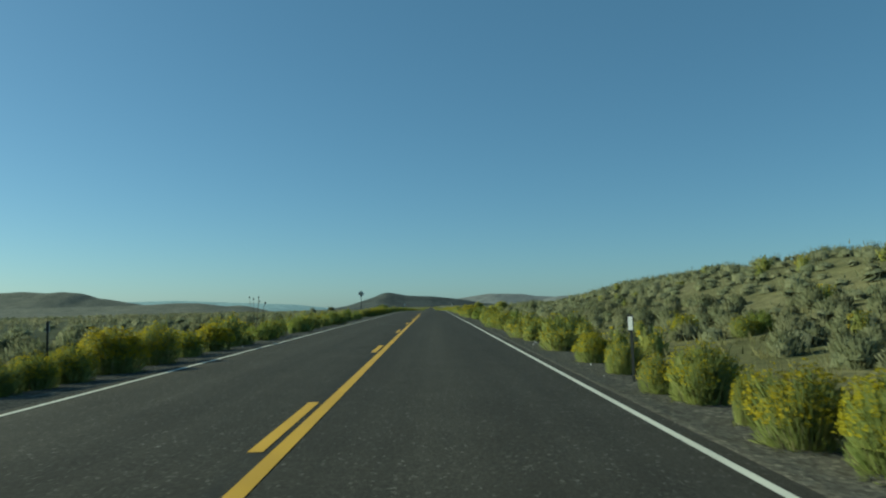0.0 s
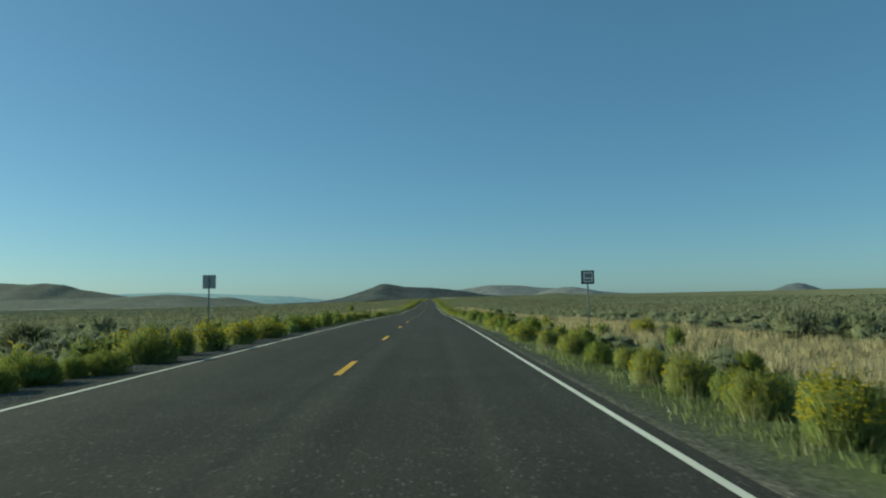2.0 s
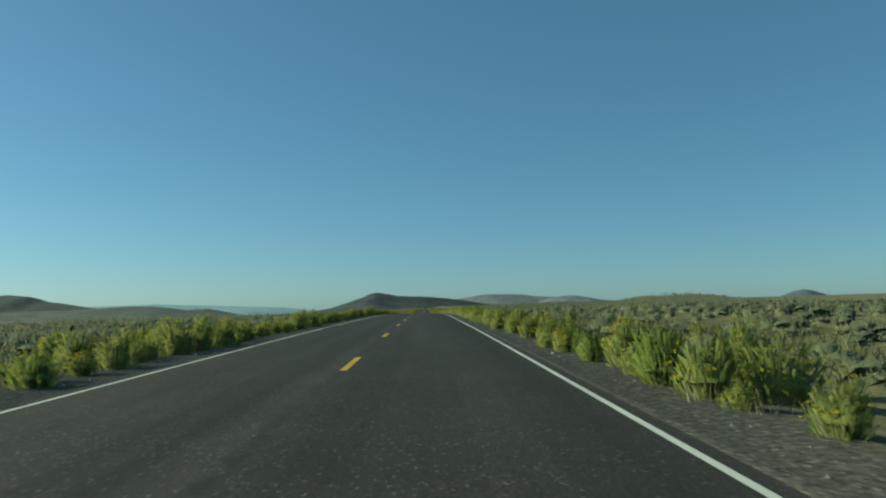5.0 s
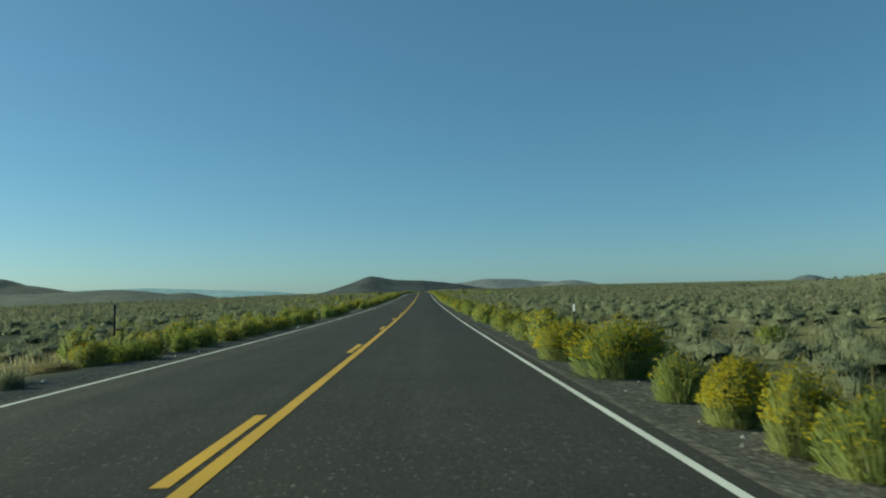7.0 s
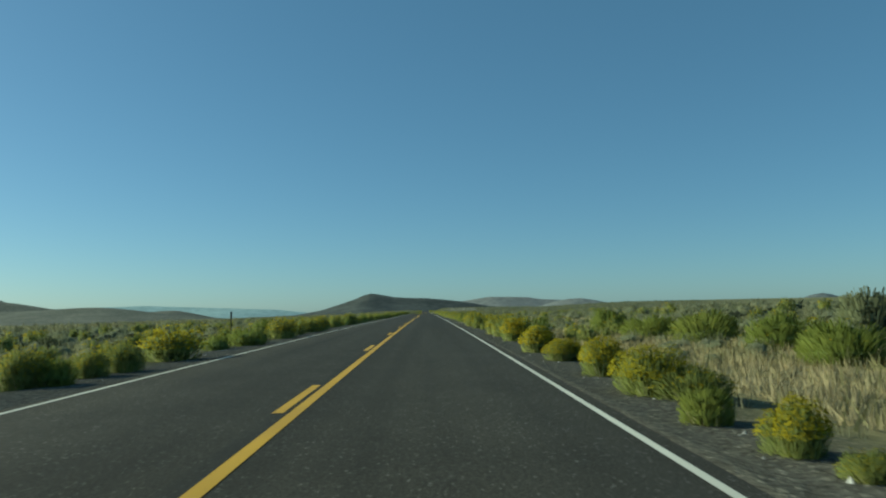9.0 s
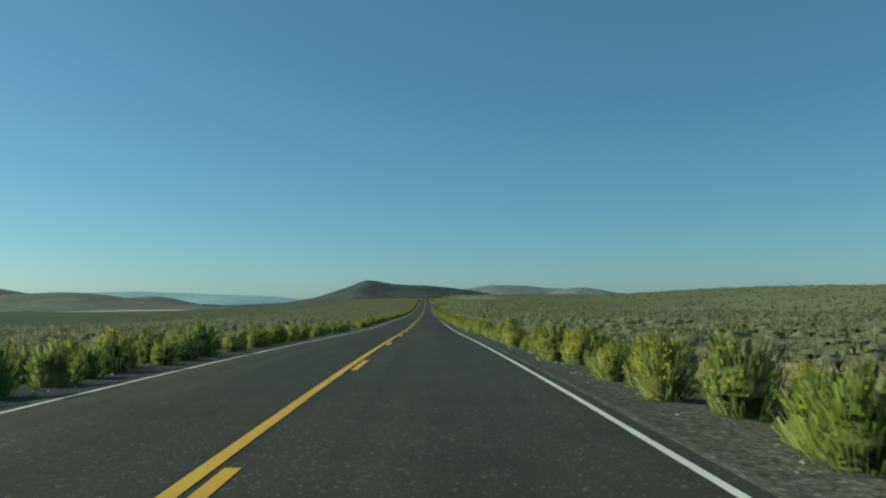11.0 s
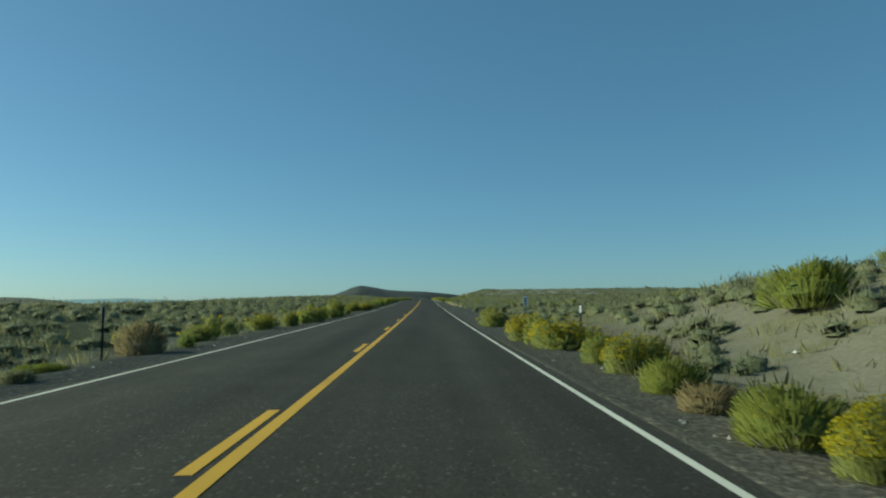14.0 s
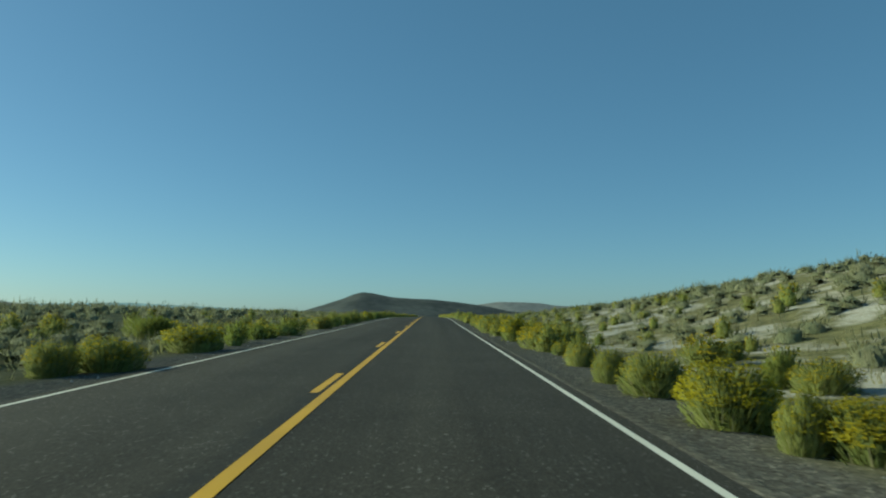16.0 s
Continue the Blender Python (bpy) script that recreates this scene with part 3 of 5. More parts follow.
        out.append((q * math.cos(a), q * math.sin(a), rng.uniform(0.19, 0.26), rng.uniform(low, 0.97)))
    return out


def brush(seed, stems, bloom, lobes=7, wide=0.016, petal=0.02, bare=40, loose=0.12, heads=0.0, core=True):
    """A shrub of unit width and height: tufts of fine stems that rise from a narrow foot. Slots: leafy stems, bloom, bare stems, core.
    bloom: number of flower heads; heads: lowest place of a head on its tuft, 0 to 1."""
    rng = np.random.RandomState(seed)
    p = Plant()
    lob = lobes_of(rng, lobes)
    share = np.array([q[2] ** 2 for q in lob])
    share = share / share.sum()
    if core:
        p.add(*lump(rng, (0, 0, 0), 0.30, 0.66, 9, (0.0, 0.4, 0.9), 0.75, 0.06), 3)
    for (cx, cy, r, h), sh in zip(lob, share):
        c = np.array([cx, cy, 0.0])
        n = max(3, int(stems * sh))
        d = dome(rng, n, 0.1)
        tip = vase(d * np.array([r, r, h]) * rng.uniform(0.78, 1.0, (n, 1)), h) + c
        tip += rng.normal(size=(n, 3)) * np.array([0.012, 0.012, 0.012])
        root = tip * np.array([0.72, 0.72, 1.0])
        root[:, 2] = tip[:, 2] - rng.uniform(0.14, 0.34, n)
        root[:, 2] = np.maximum(root[:, 2], 0.0)
        way = unit(tip - root + rng.normal(size=(n, 3)) * loose * 0.2)
        side = unit(np.cross(way, rng.normal(size=(n, 3))))
        w = (wide * rng.uniform(0.6, 1.4, n))[:, None] * side
        tri = np.stack([root - w * 0.35, tip + w * 0.5, tip - w * 0.5 + way * 0.03], 1)
        soft = unit(d * np.array([1, 1, 0.7]) + (tip - np.array([0, 0, 0.25])) * np.array([1.6, 1.6, 0.8]) + rng.normal(size=(n, 3)) * 0.22 + np.array([0, 0, 0.12]))
        p.add(tri, soft, 0)
        f = int(bloom * sh)
        if f:
            d = dome(rng, f, 0.1)
            d[:, 2] = heads + (1 - heads) * d[:, 2]
            d[:, :2] *= 1.15
            d = unit(d)
            q = vase(d * np.array([r, r, h]) * rng.uniform(0.95, 1.06, (f, 1)), h) + c
            kk = 4
            at = (q[:, None] + rng.normal(size=(f, kk, 3)) * petal * np.array([0.8, 0.8, 0.5])).reshape(-1, 3)
            out = unit(np.repeat(d, kk, 0) * 0.6 + rng.normal(size=(f * kk, 3)) * 0.5 + np.array([0, 0, 0.5]))
            nr = unit(np.repeat(d, kk, 0) * np.array([1, 1, 0.7]) + np.array([0, 0, 0.3]) + rng.normal(size=(f * kk, 3)) * 0.2)
            p.add(tri_leaves(rng, at, out, petal * 1.6, petal * 1.4), nr, 1)
    if bare:
        a = rng.uniform(0, 6.28, bare)
        e = rng.uniform(0.12, 0.24, bare)
        foot = np.stack([e * np.cos(a), e * np.sin(a), np.zeros(bare)], 1)
        ou = unit(np.stack([0.45 * np.cos(a), 0.45 * np.sin(a), np.ones(bare)], 1) + rng.normal(size=(bare, 3)) * 0.12)
        p.add(tri_leaves(rng, foot, ou, 0.42, 0.016), unit(ou * np.array([1, 1, 0.3])), 2)
    return p.done()


def tuft(seed, shoots, wide=0.02, long=0.24, lobes=4):
    """A sagebrush of unit width and height seen from farther off: many upright shoots on rounded tufts. Slots: shoots, none, twigs."""
    rng = np.random.RandomState(seed)
    p = Plant()
    lob = lobes_of(rng, lobes, 0.6)
    if shoots > 40:
        tri, nrm = lump(rng, (0, 0, 0), 0.34, 0.5, 5, (0.0, 0.7), 0.9, 0.25)
        p.add(tri, unit(nrm + np.array([0, 0, 0.6])), 3)
    for cx, cy, r, h in lob:
        n = max(2, shoots // lobes)
        d = dome(rng, n, 0.3)
        q = d * np.array([r * 1.15, r * 1.15, h * 0.8]) * rng.uniform(0.45 if shoots > 30 else 0.0, 1.0 if shoots > 30 else 0.75, (n, 1)) + np.array([cx, cy, -0.05])
        out = unit(d * np.array([0.4, 0.4, 0.1]) + np.array([0, 0, 0.8]) + rng.normal(size=(n, 3)) * 0.16)
        p.add(tri_leaves(rng, q, out, long, wide), unit((d + np.array([cx, cy, 0]) * 1.2) * np.array([0.75, 0.75, 0.4]) + np.array([0, 0, 0.55]) + rng.normal(size=(n, 3)) * 0.12), 0)
    return p.done()


def tussock(seed, n, h=0.5, spread=0.16, w=0.018):
    rng = np.random.RandomState(seed)
    a = rng.uniform(0, 6.28, n)
    r = spread * np.sqrt(rng.uniform(0, 1, n))
    c = np.stack([r * np.cos(a), r * np.sin(a), np.zeros(n)], 1)
    o = np.stack([0.3 * np.cos(a), 0.3 * np.sin(a), np.ones(n)], 1) + rng.normal(size=(n, 3)) * 0.16
    o /= np.linalg.norm(o, axis=1, keepdims=True)
    p = Plant()
    p.add(tri_leaves(rng, c, o, h, w), unit(o * np.array([1, 1, 0.2]) + np.array([0, 0, 0.6])), 0)
    return p.done()


def scatter(name, kinds, spots, mats, label, category):
    """Many plants joined into one mesh. spots: rows of across, along, size, height factor, turn, kind."""
    vs, ns, ms = [], [], []
    zz = land_z(spots[:, 1], spots[:, 0]) - 0.02
    ca, sa = np.cos(spots[:, 4]), np.sin(spots[:, 4])
    kind = spots[:, 5].astype(int)
    for k, (tri, nrm, slot) in enumerate(kinds):
        i = np.nonzero(kind == k)[0]
        if not len(i):
            continue
        t = tri.reshape(-1, 3)
        sz, hf = spots[i, 2][:, None], spots[i, 3][:, None]
        x = (t[:, 0] * ca[i][:, None] - t[:, 1] * sa[i][:, None]) * sz + spots[i, 0][:, None]
        y = (t[:, 0] * sa[i][:, None] + t[:, 1] * ca[i][:, None]) * sz + spots[i, 1][:, None]
        z = t[:, 2] * sz * hf + zz[i][:, None]
        vs.append(np.stack([x, y, z], -1).reshape(-1, 3))
        m = nrm.reshape(-1, 3)
        c, s = ca[i][:, None], sa[i][:, None]
        ns.append(np.stack([m[:, 0] * c - m[:, 1] * s, m[:, 0] * s + m[:, 1] * c, np.broadcast_to(m[:, 2], (len(i), len(m)))], -1).reshape(-1, 3))
        ms.append(np.tile(slot, len(i)))
    ob = new(name, mesh_from(name, np.concatenate(vs), 3, mats, np.concatenate(ms), normals=np.concatenate(ns)))
    return tagged(ob, label, category, kind="stuff")


rng = np.random.RandomState(7)
END = 2330.0


def spots_of(x, y, size, hf, kinds):
    n = len(x)
    return np.stack([x, y, size, hf, rng.uniform(0, 6.28, n), rng.randint(0, kinds, n) if isinstance(kinds, int) else kinds], 1)


def inside(y, *spans):
    m = np.zeros(len(y), bool)
    for a, b in spans:
        m |= (y > a) & (y < b)
    return m


# right-hand and left-hand posts: across, along, height, lean
POSTS_R = ((4.6, 5.7, 1.08, -1.5), (6.3, 207, 1.05, 0), (5.6, 362, 1.1, 1), (5.3, 552, 1.1, 0), (6.2, 895, 1.2, 1.0), (5.1, 1591, 1.15, 3.0), (6.2, 1772, 1.25, 1.0), (4.5, 1944.1, 1.2, 0))
POSTS_L = ((-8.0, 12, 1.2, 1.5), (-7.6, 190, 1.3, 0.5), (-7.6, 213, 1.2, 0), (-7.7, 367, 1.25, 0.5), (-7.6, 775, 1.25, 0), (-7.6, 895, 1.5, 0), (-7.6, 1160, 1.45, 0), (-7.6, 1600, 1.45, -0.5), (-5.9, 1767.4, 1.25, 0), (-7.6, 2047, 1.3, 0))
CLEAR = ((9.62, 847.4), (30.3, 875.9), (6.75, 1788))   # the stakes stand clear of the brush

RABBIT_MATS = [RABBIT_GREEN, FLOWER, PALE_STEM, RABBIT_MASS]
FRESH_MATS = [RABBIT_FRESH, FLOWER, PALE_STEM, FRESH_MASS]
SAGE_MATS = [SAGE, FLOWER, TWIG, SAGE_MASS]
DARK_MATS = [DARK_LEAF, FLOWER, TWIG, DARK_MASS]
TAN_MATS = [TAN_LEAF, FLOWER, TWIG, TAN_MASS]
SHRUB_PARTS = ("foliage", "bloom", "bare_wood", "core")


def shrub_parts(kinds, mats):
    """Meshes of each kind of shrub, one a part."""
    return [[(nm, mesh_from(nm, t[s == k], 3, [mt], normals=q[s == k])) for k, (nm, mt) in enumerate(zip(SHRUB_PARTS, mats)) if (s == k).any()] for t, q, s in kinds]


def shrub(name, meshes, x, y, scale):
    e = new(name)
    e.empty_display_size = 0.1
    e.matrix_world = Matrix.LocRotScale((x * U, y * U, (float(land_z(y, x)) - 0.02) * U), Euler((0, 0, rng.uniform(0, 6.28))), scale)
    for nm, me in meshes:
        ob = new(nm, me)
        ob.parent = e
        if nm != "core":
            ob["kind"] = "stuff"
    return e


# ---- shrubs that stand out one by one ----
def two_grains(seed, kinds, stems, bloom, lobes, mats, bare=40, loose=0.12, heads=0.5, wide=0.0095):
    """Meshes of one kind of shrub with fine stems, and with coarser ones for those that the road keeps away from."""
    fine = [brush(seed + k, stems, int(bloom * (0.7, 1.0, 0.5, 1.3)[k % 4]), lobes, wide, 0.0155, bare, loose, heads) for k in range(kinds)]
    coarse = [brush(seed + 50 + k, stems // 3, int(bloom * (0.7, 1.0, 0.5, 1.3)[k % 4] / 2.5), lobes, wide * 1.8, 0.027, bare // 2, loose, heads) for k in range(kinds)]
    return shrub_parts(fine, mats), shrub_parts(coarse, mats)


# kind: name, meshes (fine, coarse), label, group
BLOOMING = ("rabbitbrush", two_grains(1100, 5, 2600, 1500, 8, RABBIT_MATS), "rounded rabbitbrush topped with golden yellow flowers on the shoulder", "rabbitbrush along the road")
YELLOW_GREEN = ("rabbitbrush", two_grains(1200, 5, 2800, 520, 8, RABBIT_MATS), "yellow-green rabbitbrush with a few flower heads beside the road", "rabbitbrush along the road")
GREEN = ("green_brush", two_grains(1300, 4, 3000, 30, 7, FRESH_MATS, 36, 0.16), "fresh green roadside bush with hardly any flowers", "green brush along the road")
GREY = ("sagebrush", two_grains(1400, 4, 1500, 0, 8, SAGE_MATS, 30, 0.3, 0.5, 0.018), "grey-green sagebrush shrub on sandy ground", "sagebrush beside the road")
DARK = ("dark_shrub", two_grains(1500, 2, 1500, 0, 7, DARK_MATS, 24, 0.3, 0.5, 0.018), "dark green desert shrub standing among the sagebrush", "dark shrubs")
DRY = ("dry_shrub", two_grains(1600, 2, 2000, 0, 6, TAN_MATS, 70, 0.2), "dry straw-coloured shrub with bare stems", "dry shrubs")
# stretches beside which the shrubs are seen from close by: from, to
CLOSE = [(-4 + 62.8 * k, 13 + 62.8 * k) for k in range(8)] + [(748 + 63 * k, 765 + 63 * k) for k in range(7)] + [(1439 + 62.7 * k, 1456 + 62.7 * k) for k in range(10)]
PLANTED = []


def plant(kind, *spots):
    """Shrubs of one kind: across, along, width and height of each."""
    name, kinds, label, group = kind
    for l, s, wide, high in spots:
        wide = min(wide, 1.3 if abs(l) < 6.5 else (1.6 if kind is GREY else 2.2))
        grain = kinds[0 if wide > 1.5 or any(a < s < b for a, b in CLOSE) else 1]
        e = wide * 1.45
        ob = shrub(name, grain[rng.randint(0, len(grain))], l, s, (e, e * rng.uniform(0.95, 1.2), high * 1.04))
        tagged(ob, label, "shrub", group)
        PLANTED.append((l, s, wide))


# from -6 m on
plant(BLOOMING, (4.89, -0.6, 0.85, 0.8), (4.7, 0.4, 0.72, 0.75), (4.85, 9.7, 0.79, 0.64))
plant(BLOOMING, (-5.03, 5.9, 0.54, 0.62), (-5, 6.9, 0.74, 0.7), (-5, 8.6, 1, 0.93), (-5, 10.8, 0.9, 0.93), (-5, 15.4, 0.9, 0.84))
plant(YELLOW_GREEN, (4.71, 1.6, 0.38, 0.63), (4.85, 3.3, 0.83, 0.81), (4.6, 4.3, 0.48, 0.58), (4.85, 7.2, 0.66, 0.65), (4.85, 13.6, 1.06, 0.63), (11.09, 16.6, 0.7, 0.72), (10.16, 19.3, 0.88, 0.89), (4.85, 20.5, 1.23, 0.67), (4.85, 31.6, 1.45, 0.8), (4.85, 58.2, 2.4, 0.88))
plant(YELLOW_GREEN, (-5.27, 5.1, 0.77, 0.61), (-5, 13.1, 0.88, 0.73), (-5, 18.6, 0.85, 0.53))
plant(GREEN, (11.75, 16.8, 0.71, 0.77))
plant(GREEN, (-5, 21.7, 1.06, 0.7), (-5, 29.4, 1.63, 0.83), (-5, 41.5, 2.19, 0.91))
# from 57 m on
plant(BLOOMING, (4.91, 67.3, 1.2, 0.67), (4.76, 70.5, 0.63, 0.55), (9.37, 71.4, 0.9, 0.63), (4.85, 79.9, 1.06, 0.6), (8.13, 80.8, 0.92, 0.9), (8.97, 85.6, 1.11, 1.08), (6.97, 100, 2.32, 1.3))
plant(BLOOMING, (-5.05, 69.6, 0.95, 0.88), (-5.02, 71.8, 0.68, 0.77), (-4.9, 72.9, 0.91, 0.82), (-5.02, 75.1, 0.83, 0.88), (-5.13, 77.6, 0.87, 0.88), (-4.91, 79.8, 1.13, 0.89))
plant(YELLOW_GREEN, (4.82, 63, 0.54, 0.45), (4.73, 63.5, 0.66, 0.67), (4.62, 64.6, 0.76, 0.55), (8.98, 68.6, 0.73, 0.69), (9.47, 70.5, 0.53, 0.49), (4.85, 74.9, 0.69, 0.69), (4.85, 88.8, 1.22, 0.74), (4.85, 103.1, 1.42, 0.92))
plant(YELLOW_GREEN, (-5.57, 69.2, 0.92, 0.85), (-5, 84.1, 1.14, 0.86), (-5, 89.6, 1.62, 0.93), (-5, 98.4, 1.9, 0.83), (-5, 114.9, 2.4, 0.94))
plant(GREEN, (5.17, 62.4, 0.53, 0.33), (7.43, 88.8, 1.72, 1.13))
plant(GREY, (12.41, 73.9, 0.93, 1.4), (12.13, 77.5, 0.96, 0.87), (11.02, 78.3, 0.66, 0.8), (10.52, 80.1, 0.81, 1.14))
plant(GREY, (-14.24, 90.8, 0.77, 1.21))
# from 118 m on
plant(BLOOMING, (5.04, 122.8, 0.63, 0.8), (4.72, 127, 0.79, 0.66), (4.85, 130.6, 0.79, 0.6), (10.57, 132.7, 1.28, 0.83), (11.55, 136.8, 1.19, 0.86))
plant(YELLOW_GREEN, (5.08, 123.8, 0.47, 0.53), (4.74, 124.9, 0.64, 0.48), (5.91, 128.3, 0.9, 0.67), (4.96, 134.1, 0.82, 0.76), (4.85, 139.9, 0.94, 0.88), (15.56, 141.5, 2.4, 1.76), (10.84, 143.7, 1.51, 0.76), (4.73, 145.5, 0.86, 0.69), (15.84, 147.2, 2.4, 1.65), (11.21, 148.4, 1.9, 1.04), (4.85, 157.7, 1.08, 0.84), (12.04, 160.6, 2.4, 2))
plant(YELLOW_GREEN, (-5.39, 130.4, 0.95, 0.93), (-5.43, 132.3, 1.21, 0.85), (-5, 135.1, 0.86, 0.81), (-4.97, 137.5, 0.98, 0.88), (-5.53, 152.3, 1.32, 0.78), (-5.28, 159.2, 1.9, 0.78), (-5, 173.8, 2.4, 0.83))
plant(GREEN, (4.88, 124.3, 0.56, 0.52))
plant(GREEN, (-5.22, 133.7, 0.79, 0.83), (-6.01, 143.5, 1.18, 0.71), (-10.18, 150.3, 1.49, 1.35), (-7.12, 153.4, 1.36, 0.8), (-9.65, 159.4, 2.38, 1.87))
plant(DARK, (-11.48, 176.5, 1.57, 2))
plant(DRY, (10.82, 140.4, 0.79, 0.45))
# from 180 m on
plant(BLOOMING, (5.8, 187, 0.73, 0.49), (5.29, 187.1, 0.59, 0.63), (9.84, 197.6, 1.19, 0.82))
plant(YELLOW_GREEN, (5.73, 189.3, 0.54, 0.48), (4.62, 191.8, 0.7, 0.71), (4.85, 195.5, 0.69, 0.78), (11.45, 196, 0.72, 0.7), (6.63, 197.9, 0.67, 0.79), (4.85, 198.6, 0.69, 0.75), (4.85, 201.9, 0.66, 0.72), (4.62, 205.6, 0.77, 0.66), (10.94, 209.7, 1.35, 0.87), (9.2, 210.4, 1.15, 0.9), (4.85, 217.8, 1.15, 0.74), (4.85, 235.8, 1.28, 0.78))
plant(YELLOW_GREEN, (-6.07, 198.8, 0.83, 0.68), (-5.29, 199.5, 0.72, 0.64), (-7.81, 200.1, 0.89, 0.87), (-5.21, 201.4, 0.8, 0.7), (-11.18, 208.1, 2.3, 1.09), (-6.17, 210.8, 0.93, 0.8), (-5.21, 211.2, 1.17, 0.69), (-5.09, 216.7, 1.38, 0.68), (-13.64, 218.5, 1.74, 1.42), (-5, 226.4, 2.11, 0.84), (-13.67, 228.3, 2.4, 1.58))
plant(GREEN, (4.98, 190.4, 0.53, 0.62), (9.24, 194.8, 0.88, 0.63), (7.7, 197, 0.76, 0.86), (9.21, 198.8, 0.85, 0.82))
plant(GREEN, (-6.86, 195.4, 0.9, 1.11), (-5.11, 203.7, 0.89, 0.78))
plant(GREY, (5.7, 190.9, 0.56, 0.46))
plant(GREY, (-5.13, 195.7, 0.35, 0.45))
plant(DARK, (15.07, 223.8, 2.01, 2))
# from 243 m on
plant(BLOOMING, (5.39, 250, 0.67, 0.72))
plant(YELLOW_GREEN, (5.37, 251.7, 0.61, 0.58), (5.52, 252.8, 0.44, 0.55), (5.29, 253.8, 0.64, 0.62), (5.18, 255.2, 0.55, 0.62), (5.46, 257.8, 0.44, 0.49), (5.06, 261.1, 0.68, 0.62), (5.06, 264.9, 0.66, 0.57), (4.75, 268.1, 0.86, 0.65), (11.27, 276.5, 1.02, 0.74), (4.85, 279.2, 1.1, 0.76))
plant(YELLOW_GREEN, (-5.08, 260.7, 1.13, 0.84), (-5.13, 263.4, 0.69, 0.83), (-4.89, 265.2, 0.92, 0.85), (-5, 269, 0.98, 0.83), (-5, 273.4, 1.15, 0.76), (-5, 280.5, 1.71, 0.71))
plant(GREEN, (8.04, 258.2, 0.52, 0.55), (5.19, 259, 0.48, 0.53), (9.2, 266.1, 0.53, 0.86), (4.85, 297.7, 1.67, 0.94))
plant(GREEN, (-5.3, 255, 0.71, 0.51), (-5.25, 256.2, 0.92, 0.61), (-5.16, 257.4, 0.43, 0.47), (-4.79, 257.9, 0.72, 0.53))
plant(GREY, (16.16, 267.8, 1.14, 0.92), (15.41, 268.5, 1.17, 1.01), (14.44, 269, 1.19, 1.17))
plant(GREY, (-15.37, 281.6, 1.17, 1.28))
plant(DARK, (-15.19, 273.9, 1.86, 0.99))
# from 306 m on
plant(YELLOW_GREEN, (9.82, 325.8, 1.21, 0.64), (4.87, 328, 0.67, 0.49), (4.66, 331.5, 0.78, 0.51), (4.85, 345.7, 1.52, 0.68), (4.85, 370.3, 1.97, 1.02))
plant(YELLOW_GREEN, (-6.25, 320.3, 0.97, 0.68), (-5.38, 320.5, 0.98, 0.69), (-5.55, 323.1, 0.97, 0.63), (-7.41, 330.7, 1.03, 0.73), (-4.86, 333.2, 1.24, 0.81), (-5.17, 341, 1.33, 0.79))
plant(GREEN, (5.02, 312.7, 0.5, 0.31), (4.94, 313.3, 0.36, 0.36), (4.79, 314.2, 0.43, 0.44), (4.78, 315, 0.41, 0.42), (4.76, 316.1, 0.42, 0.48), (4.79, 317.5, 0.52, 0.54), (4.86, 319.3, 0.45, 0.52), (4.99, 321.8, 0.6, 0.43), (4.9, 324.4, 0.7, 0.47), (8.3, 324.8, 1.22, 0.82))
plant(GREEN, (-7.51, 321, 0.79, 0.77), (-7.23, 333.6, 1.25, 0.72), (-6.3, 334.8, 1.31, 0.8))
plant(GREY, (8.86, 321.6, 0.83, 0.8), (10.03, 321.6, 1.52, 0.78))
plant(GREY, (-10.29, 329.1, 1.57, 0.66), (-11.63, 329.2, 1.05, 0.67))
plant(DARK, (10, 333.9, 1.07, 1.16))
# from 369 m on
plant(BLOOMING, (6.29, 380.8, 0.85, 0.5))
plant(YELLOW_GREEN, (6.55, 385.9, 0.8, 0.42))
plant(GREEN, (4.85, 374.3, 0.62, 0.35), (4.67, 375.3, 0.73, 0.29))
plant(GREEN, (-17.64, 421.4, 1.41, 1.87))
plant(GREY, (14, 395.4, 1.04, 0.74))
plant(GREY, (-12.1, 394, 1.1, 0.9), (-11.2, 396.5, 1, 0.75), (-13, 397.2, 1.2, 1), (-12.3, 399, 1, 0.85))
plant(DRY, (11, 391.1, 0.7, 0.69))
# from 432 m on
plant(YELLOW_GREEN, (5.05, 438.4, 0.75, 0.51), (4.83, 440.8, 0.53, 0.57), (5.01, 444, 0.54, 0.61), (5.06, 445.9, 0.63, 0.61), (4.96, 448, 0.72, 0.7), (5.18, 453.1, 0.8, 0.62))
plant(YELLOW_GREEN, (-8.81, 452.1, 1.04, 0.72), (-5.01, 458.8, 1.01, 0.79), (-10.8, 459.2, 1.43, 0.57), (-5, 463.5, 1.19, 0.88))
plant(GREEN, (4.64, 437.3, 0.46, 0.49), (4.7, 438.9, 0.61, 0.51), (4.68, 439.7, 0.46, 0.54), (4.96, 442.4, 0.47, 0.53), (7.28, 444.2, 0.92, 0.52), (7.53, 447.2, 0.81, 0.56), (4.79, 456.2, 0.92, 0.72), (4.85, 465.4, 1.02, 0.81))
plant(GREEN, (-5.9, 446.2, 0.73, 0.4), (-5, 448.1, 0.72, 0.56), (-5, 451.7, 0.74, 0.62), (-4.95, 454.5, 1.18, 0.82), (-5, 469.4, 1.13, 0.75))
plant(GREY, (11.43, 450.2, 0.83, 0.8))
plant(DARK, (-4.9, 446.2, 0.74, 0.51), (-5, 449.6, 0.79, 0.73))
plant(DRY, (10.14, 456.9, 0.76, 0.55))
